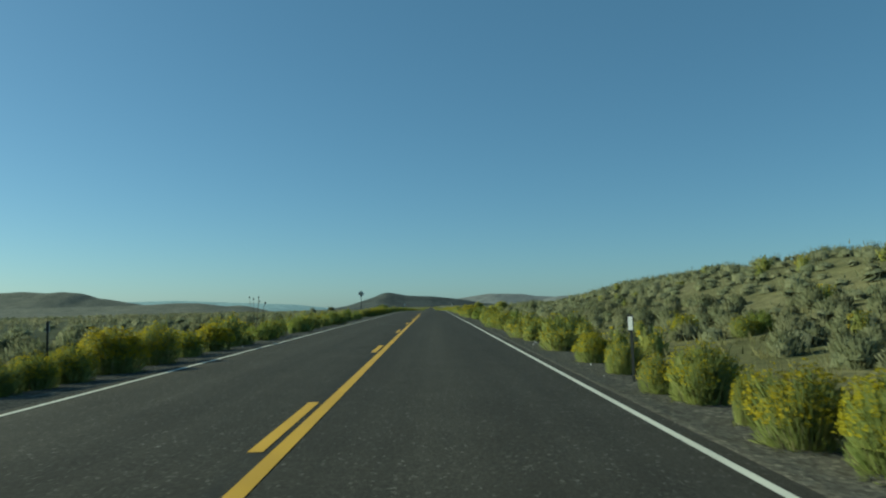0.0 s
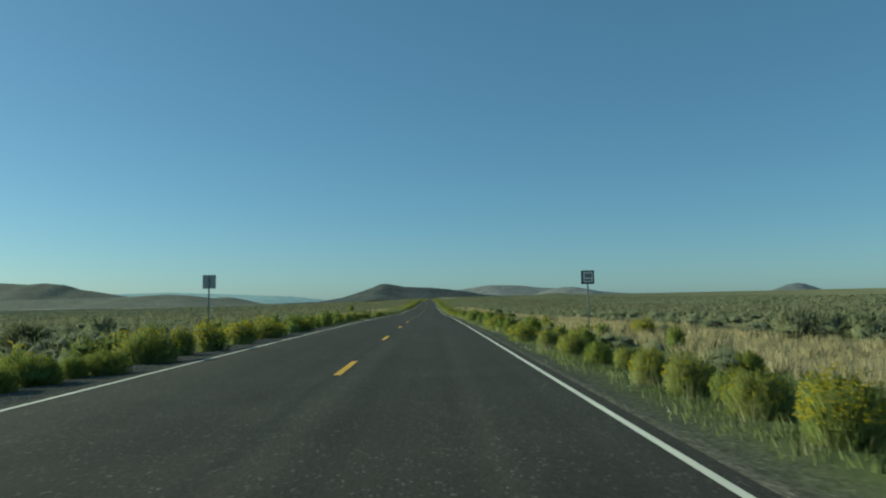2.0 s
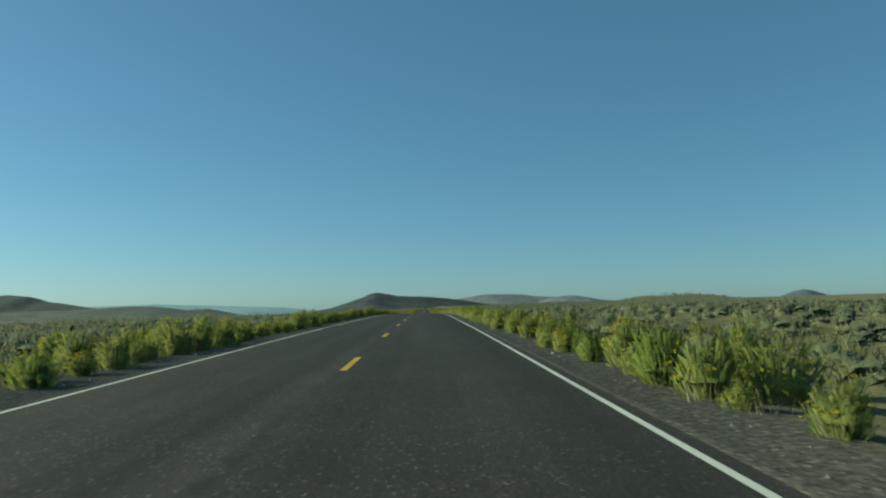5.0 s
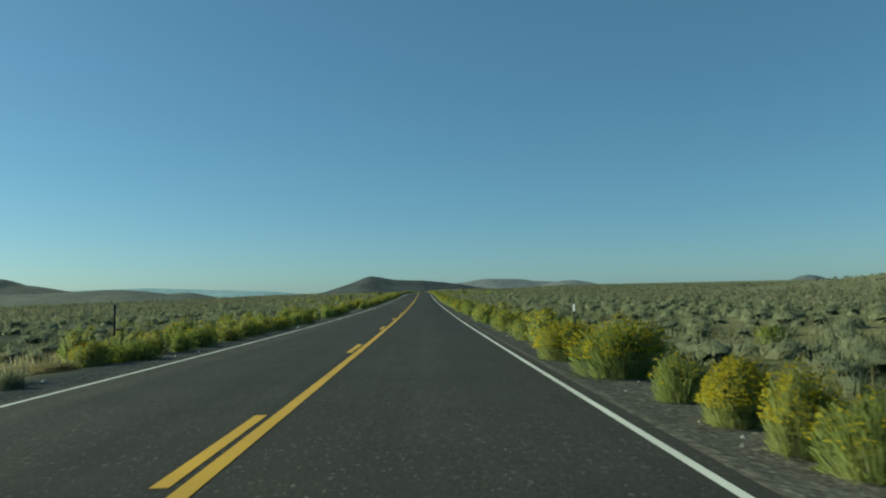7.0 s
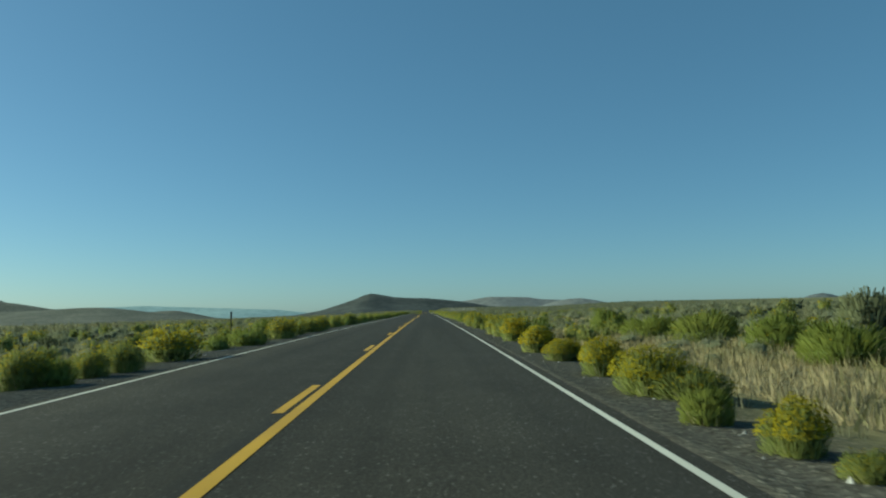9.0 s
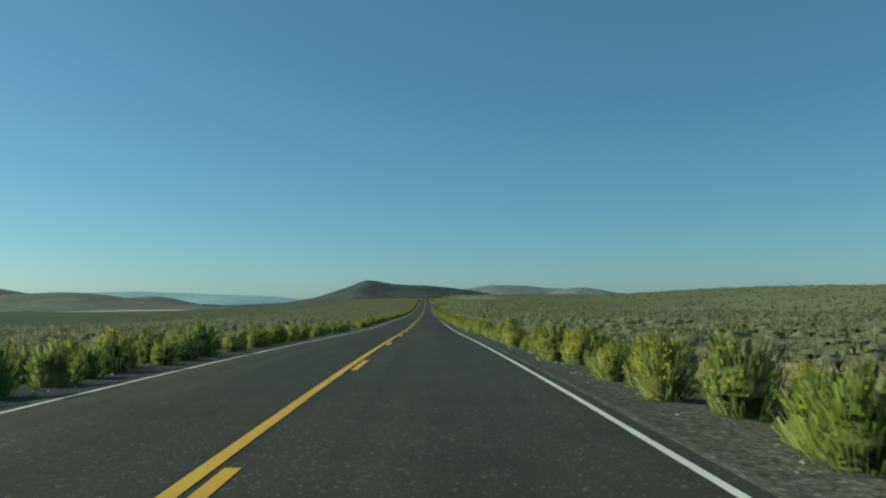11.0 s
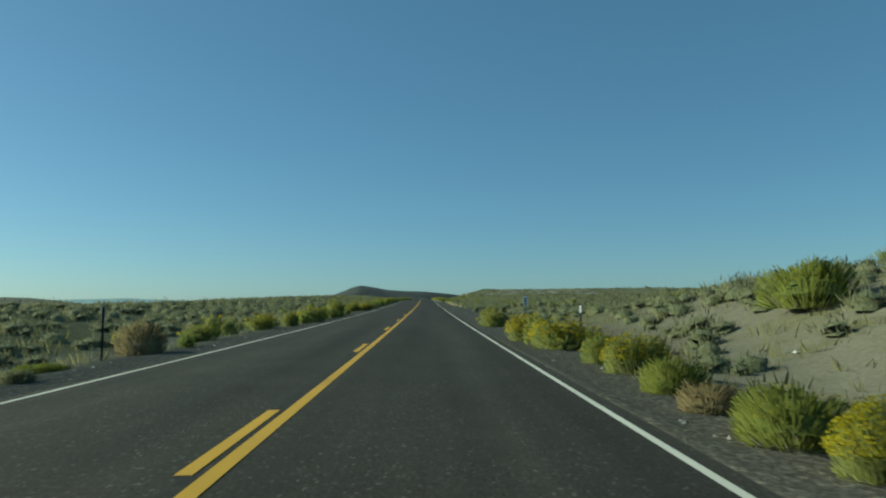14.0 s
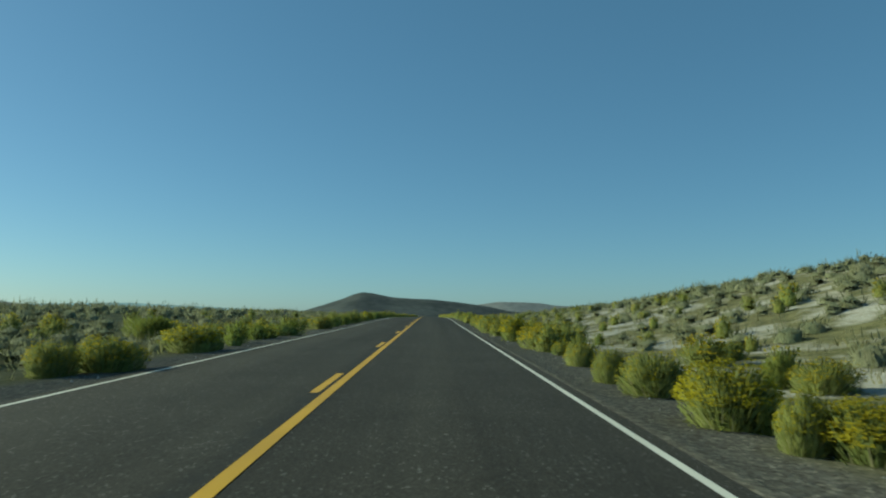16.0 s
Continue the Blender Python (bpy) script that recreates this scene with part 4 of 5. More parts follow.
# from 746 m on
plant(BLOOMING, (5.1, 754.8, 0.84, 0.72), (4.79, 755.9, 0.8, 0.65), (4.85, 758.3, 0.82, 0.76), (4.72, 760.5, 0.76, 0.63), (4.85, 773.9, 1.06, 0.88), (4.85, 784.3, 1.45, 0.83))
plant(BLOOMING, (-5.09, 757.6, 0.84, 0.69), (-4.89, 758.6, 0.83, 0.8), (-5, 760.2, 0.94, 0.78), (-5, 763.7, 0.79, 0.74), (-5.9, 765, 1.69, 0.99), (-5.05, 771.5, 0.77, 0.66), (-4.76, 773.2, 1.02, 0.7))
plant(YELLOW_GREEN, (5.03, 752.4, 0.69, 0.67), (4.84, 753, 0.41, 0.66), (9.15, 759.3, 0.68, 0.77), (8.33, 759.6, 0.81, 0.57), (4.85, 764.4, 0.62, 0.64), (4.85, 767.5, 0.97, 0.75), (12.13, 769.6, 1.26, 0.87), (4.85, 807.2, 1.87, 0.99))
plant(YELLOW_GREEN, (-5, 762, 0.59, 0.83), (-5.18, 768.8, 1.02, 0.83), (-5, 780.4, 1.56, 0.89), (-5, 791.3, 2.06, 0.87), (-5, 812.7, 2.4, 0.83))
plant(GREEN, (4.91, 753.6, 0.39, 0.47))
plant(GREY, (9.12, 775.6, 0.9, 0.99))
plant(GREY, (-5, 765.7, 0.59, 0.55))
# from 810 m on
plant(BLOOMING, (4.65, 815.6, 0.92, 0.92), (4.85, 825, 0.68, 0.77), (4.85, 831.8, 0.83, 0.85), (9.85, 832.6, 1.56, 0.74))
plant(BLOOMING, (-5.49, 822, 0.8, 0.56), (-5.09, 822.4, 0.7, 0.77), (-5.06, 823.6, 0.72, 0.75), (-4.75, 826.3, 0.86, 0.77), (-4.83, 828.6, 0.91, 0.68))
plant(YELLOW_GREEN, (4.68, 816.5, 0.7, 0.63), (4.76, 818.3, 0.75, 0.9), (4.85, 820.3, 0.93, 0.97), (4.85, 822.4, 0.71, 0.81), (4.65, 826.5, 0.63, 0.8), (4.85, 837.9, 0.85, 0.96), (4.85, 847.1, 1.14, 1), (4.85, 865.7, 1.71, 1.14))
plant(YELLOW_GREEN, (-4.82, 824.5, 0.76, 0.74), (-5.57, 838.4, 1.72, 0.95), (-5, 850.2, 1.84, 0.78), (-5, 866.2, 2.4, 0.95))
plant(GREEN, (4.64, 817.6, 0.32, 0.35), (8.99, 825.8, 0.6, 0.64))
plant(GREEN, (-5.47, 833.4, 1.06, 0.52), (-5, 842.3, 1.1, 0.65))
plant(GREY, (9.23, 841.7, 0.97, 1.32), (7.14, 842.3, 0.99, 0.85))
# from 873 m on
plant(BLOOMING, (4.69, 878.7, 0.55, 0.75), (4.78, 880.1, 0.68, 0.69), (4.85, 884.6, 1.14, 1), (4.6, 887.9, 1.05, 0.81))
plant(YELLOW_GREEN, (4.83, 877.9, 0.67, 0.66), (4.84, 881.8, 0.66, 0.63), (4.85, 895.1, 0.77, 0.77), (4.85, 900.7, 0.86, 0.81), (4.85, 911, 1.18, 0.95), (4.85, 933, 1.85, 1.1))
plant(YELLOW_GREEN, (-5.8, 889.4, 0.76, 0.62), (-5, 894.8, 0.84, 0.7), (-5, 898, 0.96, 0.57), (-5, 901.7, 0.88, 0.64), (-5, 905.5, 1.25, 0.65), (-5, 913.1, 1.54, 0.72), (-5, 928.5, 2.4, 0.81))
plant(GREEN, (11.44, 893.3, 0.8, 0.61))
plant(GREEN, (-5.27, 890.4, 1, 0.51), (-5, 893.1, 0.62, 0.58), (-8.2, 893.4, 0.62, 0.61))
plant(GREY, (-4.96, 884.7, 0.36, 0.3))
plant(DRY, (-6.22, 888.6, 0.84, 0.25))
# from 937 m on
plant(BLOOMING, (4.85, 942.6, 0.78, 0.77), (4.85, 944.1, 0.8, 0.82), (6.43, 954.5, 1.1, 0.53), (4.85, 971.9, 1.08, 0.82), (4.85, 985.4, 1.5, 1.05))
plant(BLOOMING, (-6.48, 961.7, 2.28, 1.06))
plant(YELLOW_GREEN, (4.85, 945.3, 0.73, 0.62))
plant(YELLOW_GREEN, (-4.9, 955.5, 0.72, 0.55), (-5, 963.9, 1.35, 0.81), (-5, 969.5, 1.25, 0.76), (-5, 977.5, 1.87, 0.9), (-5, 992.6, 2.4, 0.84))
plant(GREEN, (4.85, 948.1, 0.44, 0.48), (4.85, 950.4, 0.63, 0.57), (4.85, 953.4, 0.77, 0.57), (4.85, 957.5, 0.8, 0.5), (4.85, 963.3, 1.02, 0.63))
plant(GREEN, (-6.32, 951.2, 1.04, 0.8), (-5, 952.3, 0.83, 0.57), (-6.2, 953, 0.92, 0.6), (-4.98, 954.1, 0.59, 0.58))
plant(GREY, (7.86, 946.5, 0.52, 0.58), (10.59, 957.9, 1.31, 0.79))
plant(DARK, (4.8, 941.6, 0.6, 0.35))
# from 999 m on
plant(BLOOMING, (4.75, 1005.5, 0.71, 0.56), (4.62, 1009, 0.67, 0.71), (4.75, 1014.2, 0.8, 0.66))
plant(BLOOMING, (-5.72, 1013.3, 0.84, 0.66), (-5.64, 1015.8, 0.62, 0.48), (-5.52, 1017, 0.67, 0.52), (-5.98, 1021.2, 1.24, 0.9))
plant(YELLOW_GREEN, (4.69, 1004.4, 0.61, 0.72), (4.85, 1007.5, 1, 0.77), (4.63, 1011.1, 0.63, 0.6), (4.68, 1017.5, 0.56, 0.61), (4.85, 1023.5, 0.92, 0.68), (4.85, 1031.8, 1, 0.7), (4.85, 1046.4, 1.44, 0.85))
plant(YELLOW_GREEN, (-4.95, 1013.1, 0.52, 0.45), (-5, 1023.5, 1.1, 0.81), (-4.78, 1026.4, 1.24, 0.7), (-5, 1050.1, 2.33, 0.94))
plant(GREEN, (-5.64, 1012, 0.66, 0.84), (-5, 1037, 1.72, 0.65))
plant(GREY, (10.54, 1014.5, 1.03, 0.66))
# from 1063 m on
plant(BLOOMING, (5.14, 1070.4, 0.82, 0.75), (4.98, 1073.5, 0.74, 0.54), (4.85, 1077.3, 0.94, 0.8), (4.85, 1081.5, 0.72, 0.79))
plant(BLOOMING, (-6.17, 1079.9, 1.23, 1.02), (-4.81, 1097.6, 1.33, 0.78))
plant(YELLOW_GREEN, (4.85, 1068.6, 0.61, 0.63), (5.66, 1073.4, 0.77, 0.62), (4.85, 1086.7, 0.92, 0.77), (13.21, 1088.3, 1.78, 1.24), (4.85, 1097.2, 1.06, 0.93))
plant(YELLOW_GREEN, (-5.72, 1087.6, 1.51, 0.93), (-5, 1109.2, 2.13, 0.87))
plant(GREEN, (4.85, 1124, 1.41, 1.02))
plant(GREEN, (-6.12, 1076.5, 1.03, 0.91), (-8.08, 1081.7, 0.86, 0.69), (-5, 1082.4, 0.74, 0.64))
plant(GREY, (4.81, 1069.4, 0.41, 0.43), (5.27, 1076.5, 0.48, 0.51), (10.55, 1078.3, 1.54, 0.79), (12.79, 1090.2, 1.06, 1.14))
plant(GREY, (-5.03, 1080.2, 0.92, 0.64), (-4.78, 1089.2, 1.21, 0.82))
# from 1125 m on
plant(BLOOMING, (4.76, 1131.3, 0.5, 0.51), (4.85, 1135.6, 0.92, 0.71), (4.85, 1138.5, 0.82, 0.72), (4.85, 1142.3, 0.79, 0.54), (4.69, 1145.4, 0.86, 0.76), (4.85, 1152.3, 0.84, 0.88))
plant(BLOOMING, (-5.16, 1144.9, 1.66, 0.95))
plant(YELLOW_GREEN, (4.85, 1130.4, 0.41, 0.25), (5.27, 1135.1, 0.92, 0.52), (4.85, 1159.5, 0.93, 0.93), (4.85, 1174.9, 1.53, 0.99))
plant(YELLOW_GREEN, (-5.61, 1138.4, 0.76, 0.79), (-5.21, 1140.2, 0.74, 0.61), (-4.95, 1141.3, 0.74, 0.72), (-4.94, 1158.7, 1.54, 0.96), (-5, 1169.4, 2.03, 0.92), (-5, 1188.9, 2.4, 1.09))
plant(GREEN, (4.63, 1133, 0.51, 0.45), (10.94, 1141.3, 1.73, 1.07), (11.7, 1145.9, 1.61, 1.08), (11.49, 1150.9, 2, 1.23), (10.87, 1155.1, 2.08, 1.03), (10.66, 1161.2, 1.67, 1.36))
plant(GREEN, (-5, 1138.5, 0.51, 0.54), (-5.5, 1150.3, 0.96, 0.56), (-5, 1152.6, 1.26, 0.69))
plant(GREY, (16.2, 1149, 2.23, 1.5))
plant(DARK, (-13.15, 1154.2, 1.1, 0.71))
# from 1437 m on
plant(BLOOMING, (4.86, 1442.6, 0.57, 0.85), (4.66, 1444, 0.56, 0.52), (4.75, 1445.6, 0.76, 0.59), (4.79, 1450.3, 0.6, 0.63), (5.11, 1454.2, 0.78, 0.63), (11.27, 1460.4, 1.43, 0.96), (4.91, 1462.5, 0.77, 0.66), (4.84, 1469.2, 0.98, 0.77), (4.85, 1485.6, 1.86, 1.15))
plant(BLOOMING, (-4.89, 1448.6, 0.68, 0.66), (-4.81, 1451.2, 1.05, 0.49), (-6.02, 1459.2, 1.33, 0.76), (-5.57, 1466.6, 1.68, 0.77))
plant(YELLOW_GREEN, (4.9, 1443.5, 0.57, 0.58), (4.85, 1447.3, 0.54, 0.73), (4.61, 1447.9, 0.49, 0.63), (5.05, 1458.1, 0.8, 0.7))
plant(YELLOW_GREEN, (-5, 1450, 0.76, 0.72), (-5, 1454.2, 0.9, 0.57), (-5.39, 1460.9, 1.08, 0.61), (-5, 1471.8, 1.71, 0.73), (-5, 1483.3, 2.11, 0.76))
plant(DARK, (9.69, 1456.1, 0.51, 0.56))
# from 1500 m on
plant(BLOOMING, (4.89, 1505.4, 0.64, 0.74), (4.76, 1505.7, 0.71, 0.77), (4.98, 1508.3, 0.78, 0.64), (5, 1509.5, 0.57, 0.62), (4.67, 1514.2, 0.75, 0.84), (4.76, 1521, 0.64, 0.71))
plant(BLOOMING, (-5.76, 1515.6, 1.63, 0.79))
plant(YELLOW_GREEN, (4.69, 1512.5, 0.38, 0.6), (4.93, 1518.8, 0.72, 0.7), (7.24, 1519.8, 0.76, 0.51), (4.85, 1528.2, 1.08, 0.81), (4.85, 1542.6, 1.63, 1))
plant(YELLOW_GREEN, (-5.1, 1512.2, 0.73, 0.61), (-4.8, 1515.9, 0.6, 0.46), (-5, 1520.3, 0.61, 0.72), (-4.9, 1522.5, 1.02, 0.66), (-5, 1526.1, 0.79, 0.8), (-5, 1546.7, 2.13, 0.94))
plant(GREEN, (12.97, 1523.2, 1.07, 0.95))
plant(GREEN, (-4.77, 1517.4, 0.92, 0.5), (-5, 1530.6, 1.39, 0.84), (-5, 1535.8, 1.23, 1))
plant(GREY, (4.83, 1507, 0.47, 0.47), (4.79, 1510.1, 0.49, 0.58), (14.6, 1522.5, 2.22, 0.79), (12.63, 1527.3, 2.4, 0.78))
# from 1561 m on
plant(BLOOMING, (5.66, 1568.8, 0.83, 0.63), (6.07, 1571.3, 1.29, 0.71), (5.99, 1576.9, 1.07, 0.92))
plant(BLOOMING, (-5.38, 1575.7, 1.18, 0.51))
plant(YELLOW_GREEN, (6.14, 1568.4, 0.85, 0.6), (5.8, 1572.9, 0.79, 0.76), (5.27, 1577.6, 0.99, 0.78), (5, 1581.1, 0.9, 0.88), (4.95, 1584.9, 0.72, 0.89), (4.67, 1590.7, 0.9, 1), (4.85, 1605.2, 1.34, 1.19))
plant(YELLOW_GREEN, (-5.37, 1585.9, 1.12, 0.64), (-5, 1590, 1.74, 0.8), (-5, 1598.5, 1.7, 0.87), (-5, 1611.3, 2.29, 0.94))
plant(GREEN, (5.73, 1574.4, 0.6, 0.68), (13.61, 1583.5, 1.02, 0.99))
plant(GREEN, (-5.06, 1573.5, 0.64, 0.44), (-5.35, 1578.1, 0.89, 0.49), (-5.13, 1579.6, 0.69, 0.26))
plant(GREY, (12.99, 1591.5, 1.16, 1.13))
plant(GREY, (5.04, 1568.5, 0.49, 0.45))
# from 1624 m on
plant(BLOOMING, (5.22, 1630.5, 0.67, 0.79), (5.35, 1633.8, 0.96, 0.84), (4.98, 1639.1, 0.68, 0.89), (5.11, 1642.2, 0.97, 0.94), (5.17, 1648.3, 1.11, 0.9))
plant(BLOOMING, (-5.64, 1644.7, 0.78, 0.3), (-5.36, 1650.3, 0.99, 0.78))
plant(YELLOW_GREEN, (4.86, 1632, 0.53, 0.62), (4.88, 1634.8, 0.8, 0.77), (12.44, 1646.1, 0.68, 0.81), (12.68, 1648, 0.73, 0.52), (4.65, 1651.7, 0.84, 1.04), (4.85, 1663.5, 1.2, 1.21), (4.85, 1684.3, 1.84, 1.33))
plant(YELLOW_GREEN, (-4.91, 1641.3, 0.78, 0.44), (-5, 1653.1, 1.1, 0.92), (-5, 1659.8, 1.63, 0.8), (-5, 1671.9, 2.19, 0.92))
plant(GREEN, (-4.82, 1635.4, 0.51, 0.4), (-5, 1638.3, 0.74, 0.44))
plant(GREY, (-5, 1636.8, 0.67, 0.39), (-5, 1640, 0.72, 0.44))
plant(GREY, (4.84, 1630.9, 0.5, 0.57), (4.74, 1636.1, 0.64, 0.7))
# from 1687 m on
plant(YELLOW_GREEN, (5.01, 1695.3, 0.78, 0.77), (5.15, 1697.3, 0.68, 0.73), (4.83, 1698.5, 0.76, 0.73), (5.17, 1702.3, 0.74, 0.61), (5.01, 1704.3, 0.78, 0.7), (11.6, 1707.3, 1.08, 1.16), (11.05, 1707.7, 0.94, 1.11), (5.06, 1708.4, 0.64, 0.71), (4.69, 1711.3, 1.01, 0.71), (4.85, 1722.4, 1.21, 0.85), (4.85, 1740.2, 1.62, 1.02))
plant(YELLOW_GREEN, (-5.91, 1705.2, 0.81, 0.53), (-7.56, 1707.3, 1.35, 0.87), (-8.94, 1707.5, 1.21, 0.72), (-5, 1710, 1.03, 0.88), (-6.8, 1710.8, 2.13, 0.77), (-5, 1713.8, 1.41, 0.95), (-5, 1721.1, 1.8, 1.11), (-5, 1735.4, 2.4, 1.29))
plant(GREEN, (5.03, 1693.6, 0.85, 0.56))
plant(GREY, (12.44, 1705.8, 1.11, 1.19))
# from 1750 m on
plant(BLOOMING, (4.9, 1755.5, 0.66, 0.6), (5.26, 1763.2, 0.9, 0.77), (5.13, 1769.7, 1.2, 0.87), (4.72, 1773.2, 1.06, 0.87))
plant(YELLOW_GREEN, (5.19, 1765.3, 0.64, 0.68), (4.85, 1785.1, 1.34, 0.87))
plant(YELLOW_GREEN, (-6.23, 1775.9, 0.98, 0.68), (-6.09, 1784.7, 1.98, 0.78), (-5.2, 1787.4, 0.85, 0.79), (-5, 1793.6, 1.66, 0.93), (-5, 1804.5, 1.66, 1.38))
plant(GREEN, (4.97, 1756.9, 1.03, 0.58), (5.09, 1760.5, 0.87, 0.56), (11.89, 1769.6, 2.27, 1.43), (5.57, 1770.6, 0.71, 0.53))
plant(GREEN, (-5.99, 1764.9, 0.78, 0.21))
plant(GREY, (-5.09, 1762.4, 0.55, 0.26))
plant(DRY, (4.88, 1758.7, 0.72, 0.39))
plant(DRY, (-5.75, 1769.3, 1.35, 0.95))
# from 1813 m on
plant(BLOOMING, (-6.07, 1827.4, 1.27, 0.91), (-4.77, 1828.1, 1.85, 0.87))
plant(YELLOW_GREEN, (8.48, 1827.2, 1, 0.68))
plant(YELLOW_GREEN, (-5, 1840.4, 1.15, 0.58), (-5, 1876.6, 2.4, 1.16))
plant(GREEN, (6.95, 1821.4, 0.33, 0.14))
plant(GREEN, (-5, 1857.6, 1.37, 0.98))
plant(GREY, (9.48, 1825.1, 0.95, 0.72), (8.98, 1826.3, 1.05, 0.69), (6.76, 1826.3, 0.42, 0.5))
plant(GREY, (-5.02, 1834.2, 0.81, 0.39), (-5.4, 1838.6, 0.79, 0.48), (-5, 1845, 1.47, 0.63))
# from 1875 m on
plant(BLOOMING, (-5.35, 1889.3, 2.3, 1.2), (-4.92, 1892.8, 2.11, 1.14))
plant(YELLOW_GREEN, (-4.77, 1888.6, 0.7, 0.77))
plant(GREEN, (7.76, 1901.4, 1.4, 0.97), (6.74, 1904.7, 0.79, 0.82))
plant(GREY, (-5.21, 1904.3, 1.32, 0.75), (-7.41, 1906.9, 1.68, 0.87), (-5, 1909.7, 1.57, 0.73))
# from 1938 m on
plant(YELLOW_GREEN, (7.08, 1954.6, 0.93, 0.76), (6.83, 1962.2, 1.37, 1.16))
plant(YELLOW_GREEN, (-5.05, 1954.9, 1.13, 0.6), (-6.92, 1955.1, 1.07, 0.55), (-5.39, 1958.3, 0.45, 0.52), (-6.78, 1965.7, 0.83, 0.61), (-5, 1979, 1.86, 1.02), (-5, 1993.1, 2.4, 1.18))
plant(GREEN, (4.53, 1944.0, 0.24, 0.22), (5.31, 1951.5, 0.5, 0.33), (5.17, 1965.2, 0.92, 0.64), (6.75, 1968.1, 1.03, 0.78))
plant(GREEN, (-5.31, 1966.3, 1.28, 0.56), (-4.88, 1970.1, 1.45, 0.83))
plant(GREY, (9.19, 1953.2, 0.45, 0.43), (11.44, 1956.6, 0.56, 0.4), (10.89, 1963.3, 0.58, 0.75))
# from 2001 m on
plant(BLOOMING, (5.57, 2007.5, 0.88, 0.6), (4.95, 2009.2, 0.98, 0.77), (5.14, 2024.8, 1.01, 0.89), (4.91, 2030.5, 0.91, 1))
plant(YELLOW_GREEN, (5.02, 2007.7, 0.41, 0.64), (5.04, 2012.2, 0.9, 0.7), (4.81, 2014, 0.55, 0.68), (8.74, 2014.3, 1.14, 0.67), (5.06, 2017.9, 0.65, 0.57), (8.86, 2020.5, 1.06, 0.87), (9.93, 2021.3, 0.78, 0.6), (5.34, 2022, 0.49, 0.48), (4.8, 2040.4, 1.21, 1.04))
plant(YELLOW_GREEN, (-5.44, 2014.7, 0.89, 0.71), (-4.84, 2015.7, 1.24, 0.75), (-5.17, 2022.1, 1.46, 0.86), (-11.63, 2026.9, 0.79, 0.86), (-6.14, 2033.2, 0.99, 0.73), (-5, 2045.3, 2.04, 0.87))
plant(GREEN, (5.19, 2008.8, 0.18, 0.41), (8.33, 2015.2, 0.55, 0.74))
plant(GREEN, (-9.93, 2031.5, 1.87, 1.04), (-5.11, 2034.8, 1.81, 0.76))

# ---- the hedge of rabbitbrush along both shoulders, between and beyond those ----
# stretches of which every shrub is planted above: from, to
SURVEYED = [(-6 + 62.8 * k, 24 + 62.8 * k) for k in range(8)] + [(746 + 63 * k, 774 + 63 * k) for k in range(7)] + [(1437 + 62.7 * k, 1465 + 62.7 * k) for k in range(10)] + [(369, 440)]


def hedge(side, near, spacing, wide):
    y = np.cumsum(rng.uniform(0.55, 1.45, int((END + 60) / spacing)) * spacing) - 9
    x = near + wide * rng.uniform(0, 1, len(y)) ** 1.4
    y = y[y < END]
    x = x[:len(y)]
    size = np.clip(rng.normal(0.92, 0.22, len(y)), 0.5, 1.25)
    return x * side, y, size


def thin(side, row, x, y, size):
    keep = rng.uniform(0, 1, len(y)) < ((0.8, 0.65, 0.5) if side > 0 else (0.9, 0.9, 0.7))[row]
    keep &= ~(inside(y, *CLOSE) if row == 0 or side > 0 else np.zeros(len(y), bool))
    keep &= ~(inside(y, *SURVEYED) & (rng.uniform(0, 1, len(y)) < ((0.6, 0.35, 0.4) if side > 0 else (0.4, 0.3, 0.4))[row])) & ~inside(y, (375, 436), (1121, 1150))
    if side > 0:
        keep &= ~inside(y, (1776, 1898))
        keep &= ~(inside(y, (1898, 1985)) & (rng.uniform(0, 1, len(y)) < 0.9))
        keep &= ~(inside(y, (1695, 1776)) & (rng.uniform(0, 1, len(y)) < (0.12, 0.6, 0.8)[row]))
        keep &= ~(inside(y, (190, 500)) & (rng.uniform(0, 1, len(y)) < np.where(y > 385, 0.1, 0.35)))
        size = np.where(inside(y, (190, 500)), size * 0.85, size)
    else:
        keep &= ~(inside(y, (330, 480), (1585, 1605), (1735, 1800)) & (rng.uniform(0, 1, len(y)) < 0.55))
        keep &= ~(inside(y, (1935, 1985), (1998, 2050)) & (rng.uniform(0, 1, len(y)) < 0.75))
        size = np.where(inside(y, (330, 480)), size * 0.8, size)
    return x[keep], y[keep], size[keep]


rows = []
for side, row, near, gap, wide in ((1, 0, 4.75, 1.25, 0.6), (1, 1, 5.7, 1.4, 1.3), (1, 2, 7.0, 1.7, 2.8), (-1, 0, 4.95, 1.35, 0.6), (-1, 1, 6.0, 2.0, 1.6), (-1, 2, 7.4, 2.0, 3.0)):
    rows.append(thin(side, row, *hedge(side, near, gap, wide)))
# rabbitbrush up on the banks and behind the first row
for a, b, l0, l1, n in ((-5, 100, 12, 30, 60), (80, 186, 8, 14, 90), (1640, 1790, 13, 26, 50), (1870, 2110, -16, -8, 90), (1835, 1900, 10.5, 19, 26), (990, 1250, -22, -6.5, 330), (1050, 1250, 9.5, 24, 190), (740, 990, -14, -7, 90), (1905, 1985, 9.5, 20, 30), (1985, 2090, 9, 18, 90)):
    rows.append((rng.uniform(l0, l1, n), rng.uniform(a, b, n), rng.uniform(0.6, 1.15, n)))
hx, hy, hs = (np.concatenate([r[k] for r in rows]) for k in range(3))
green = inside(hy, (186, 500)) & (rng.uniform(0, 1, len(hy)) < 0.8) | (rng.uniform(0, 1, len(hy)) < np.where(hx > 0, 0.18, 0.35))


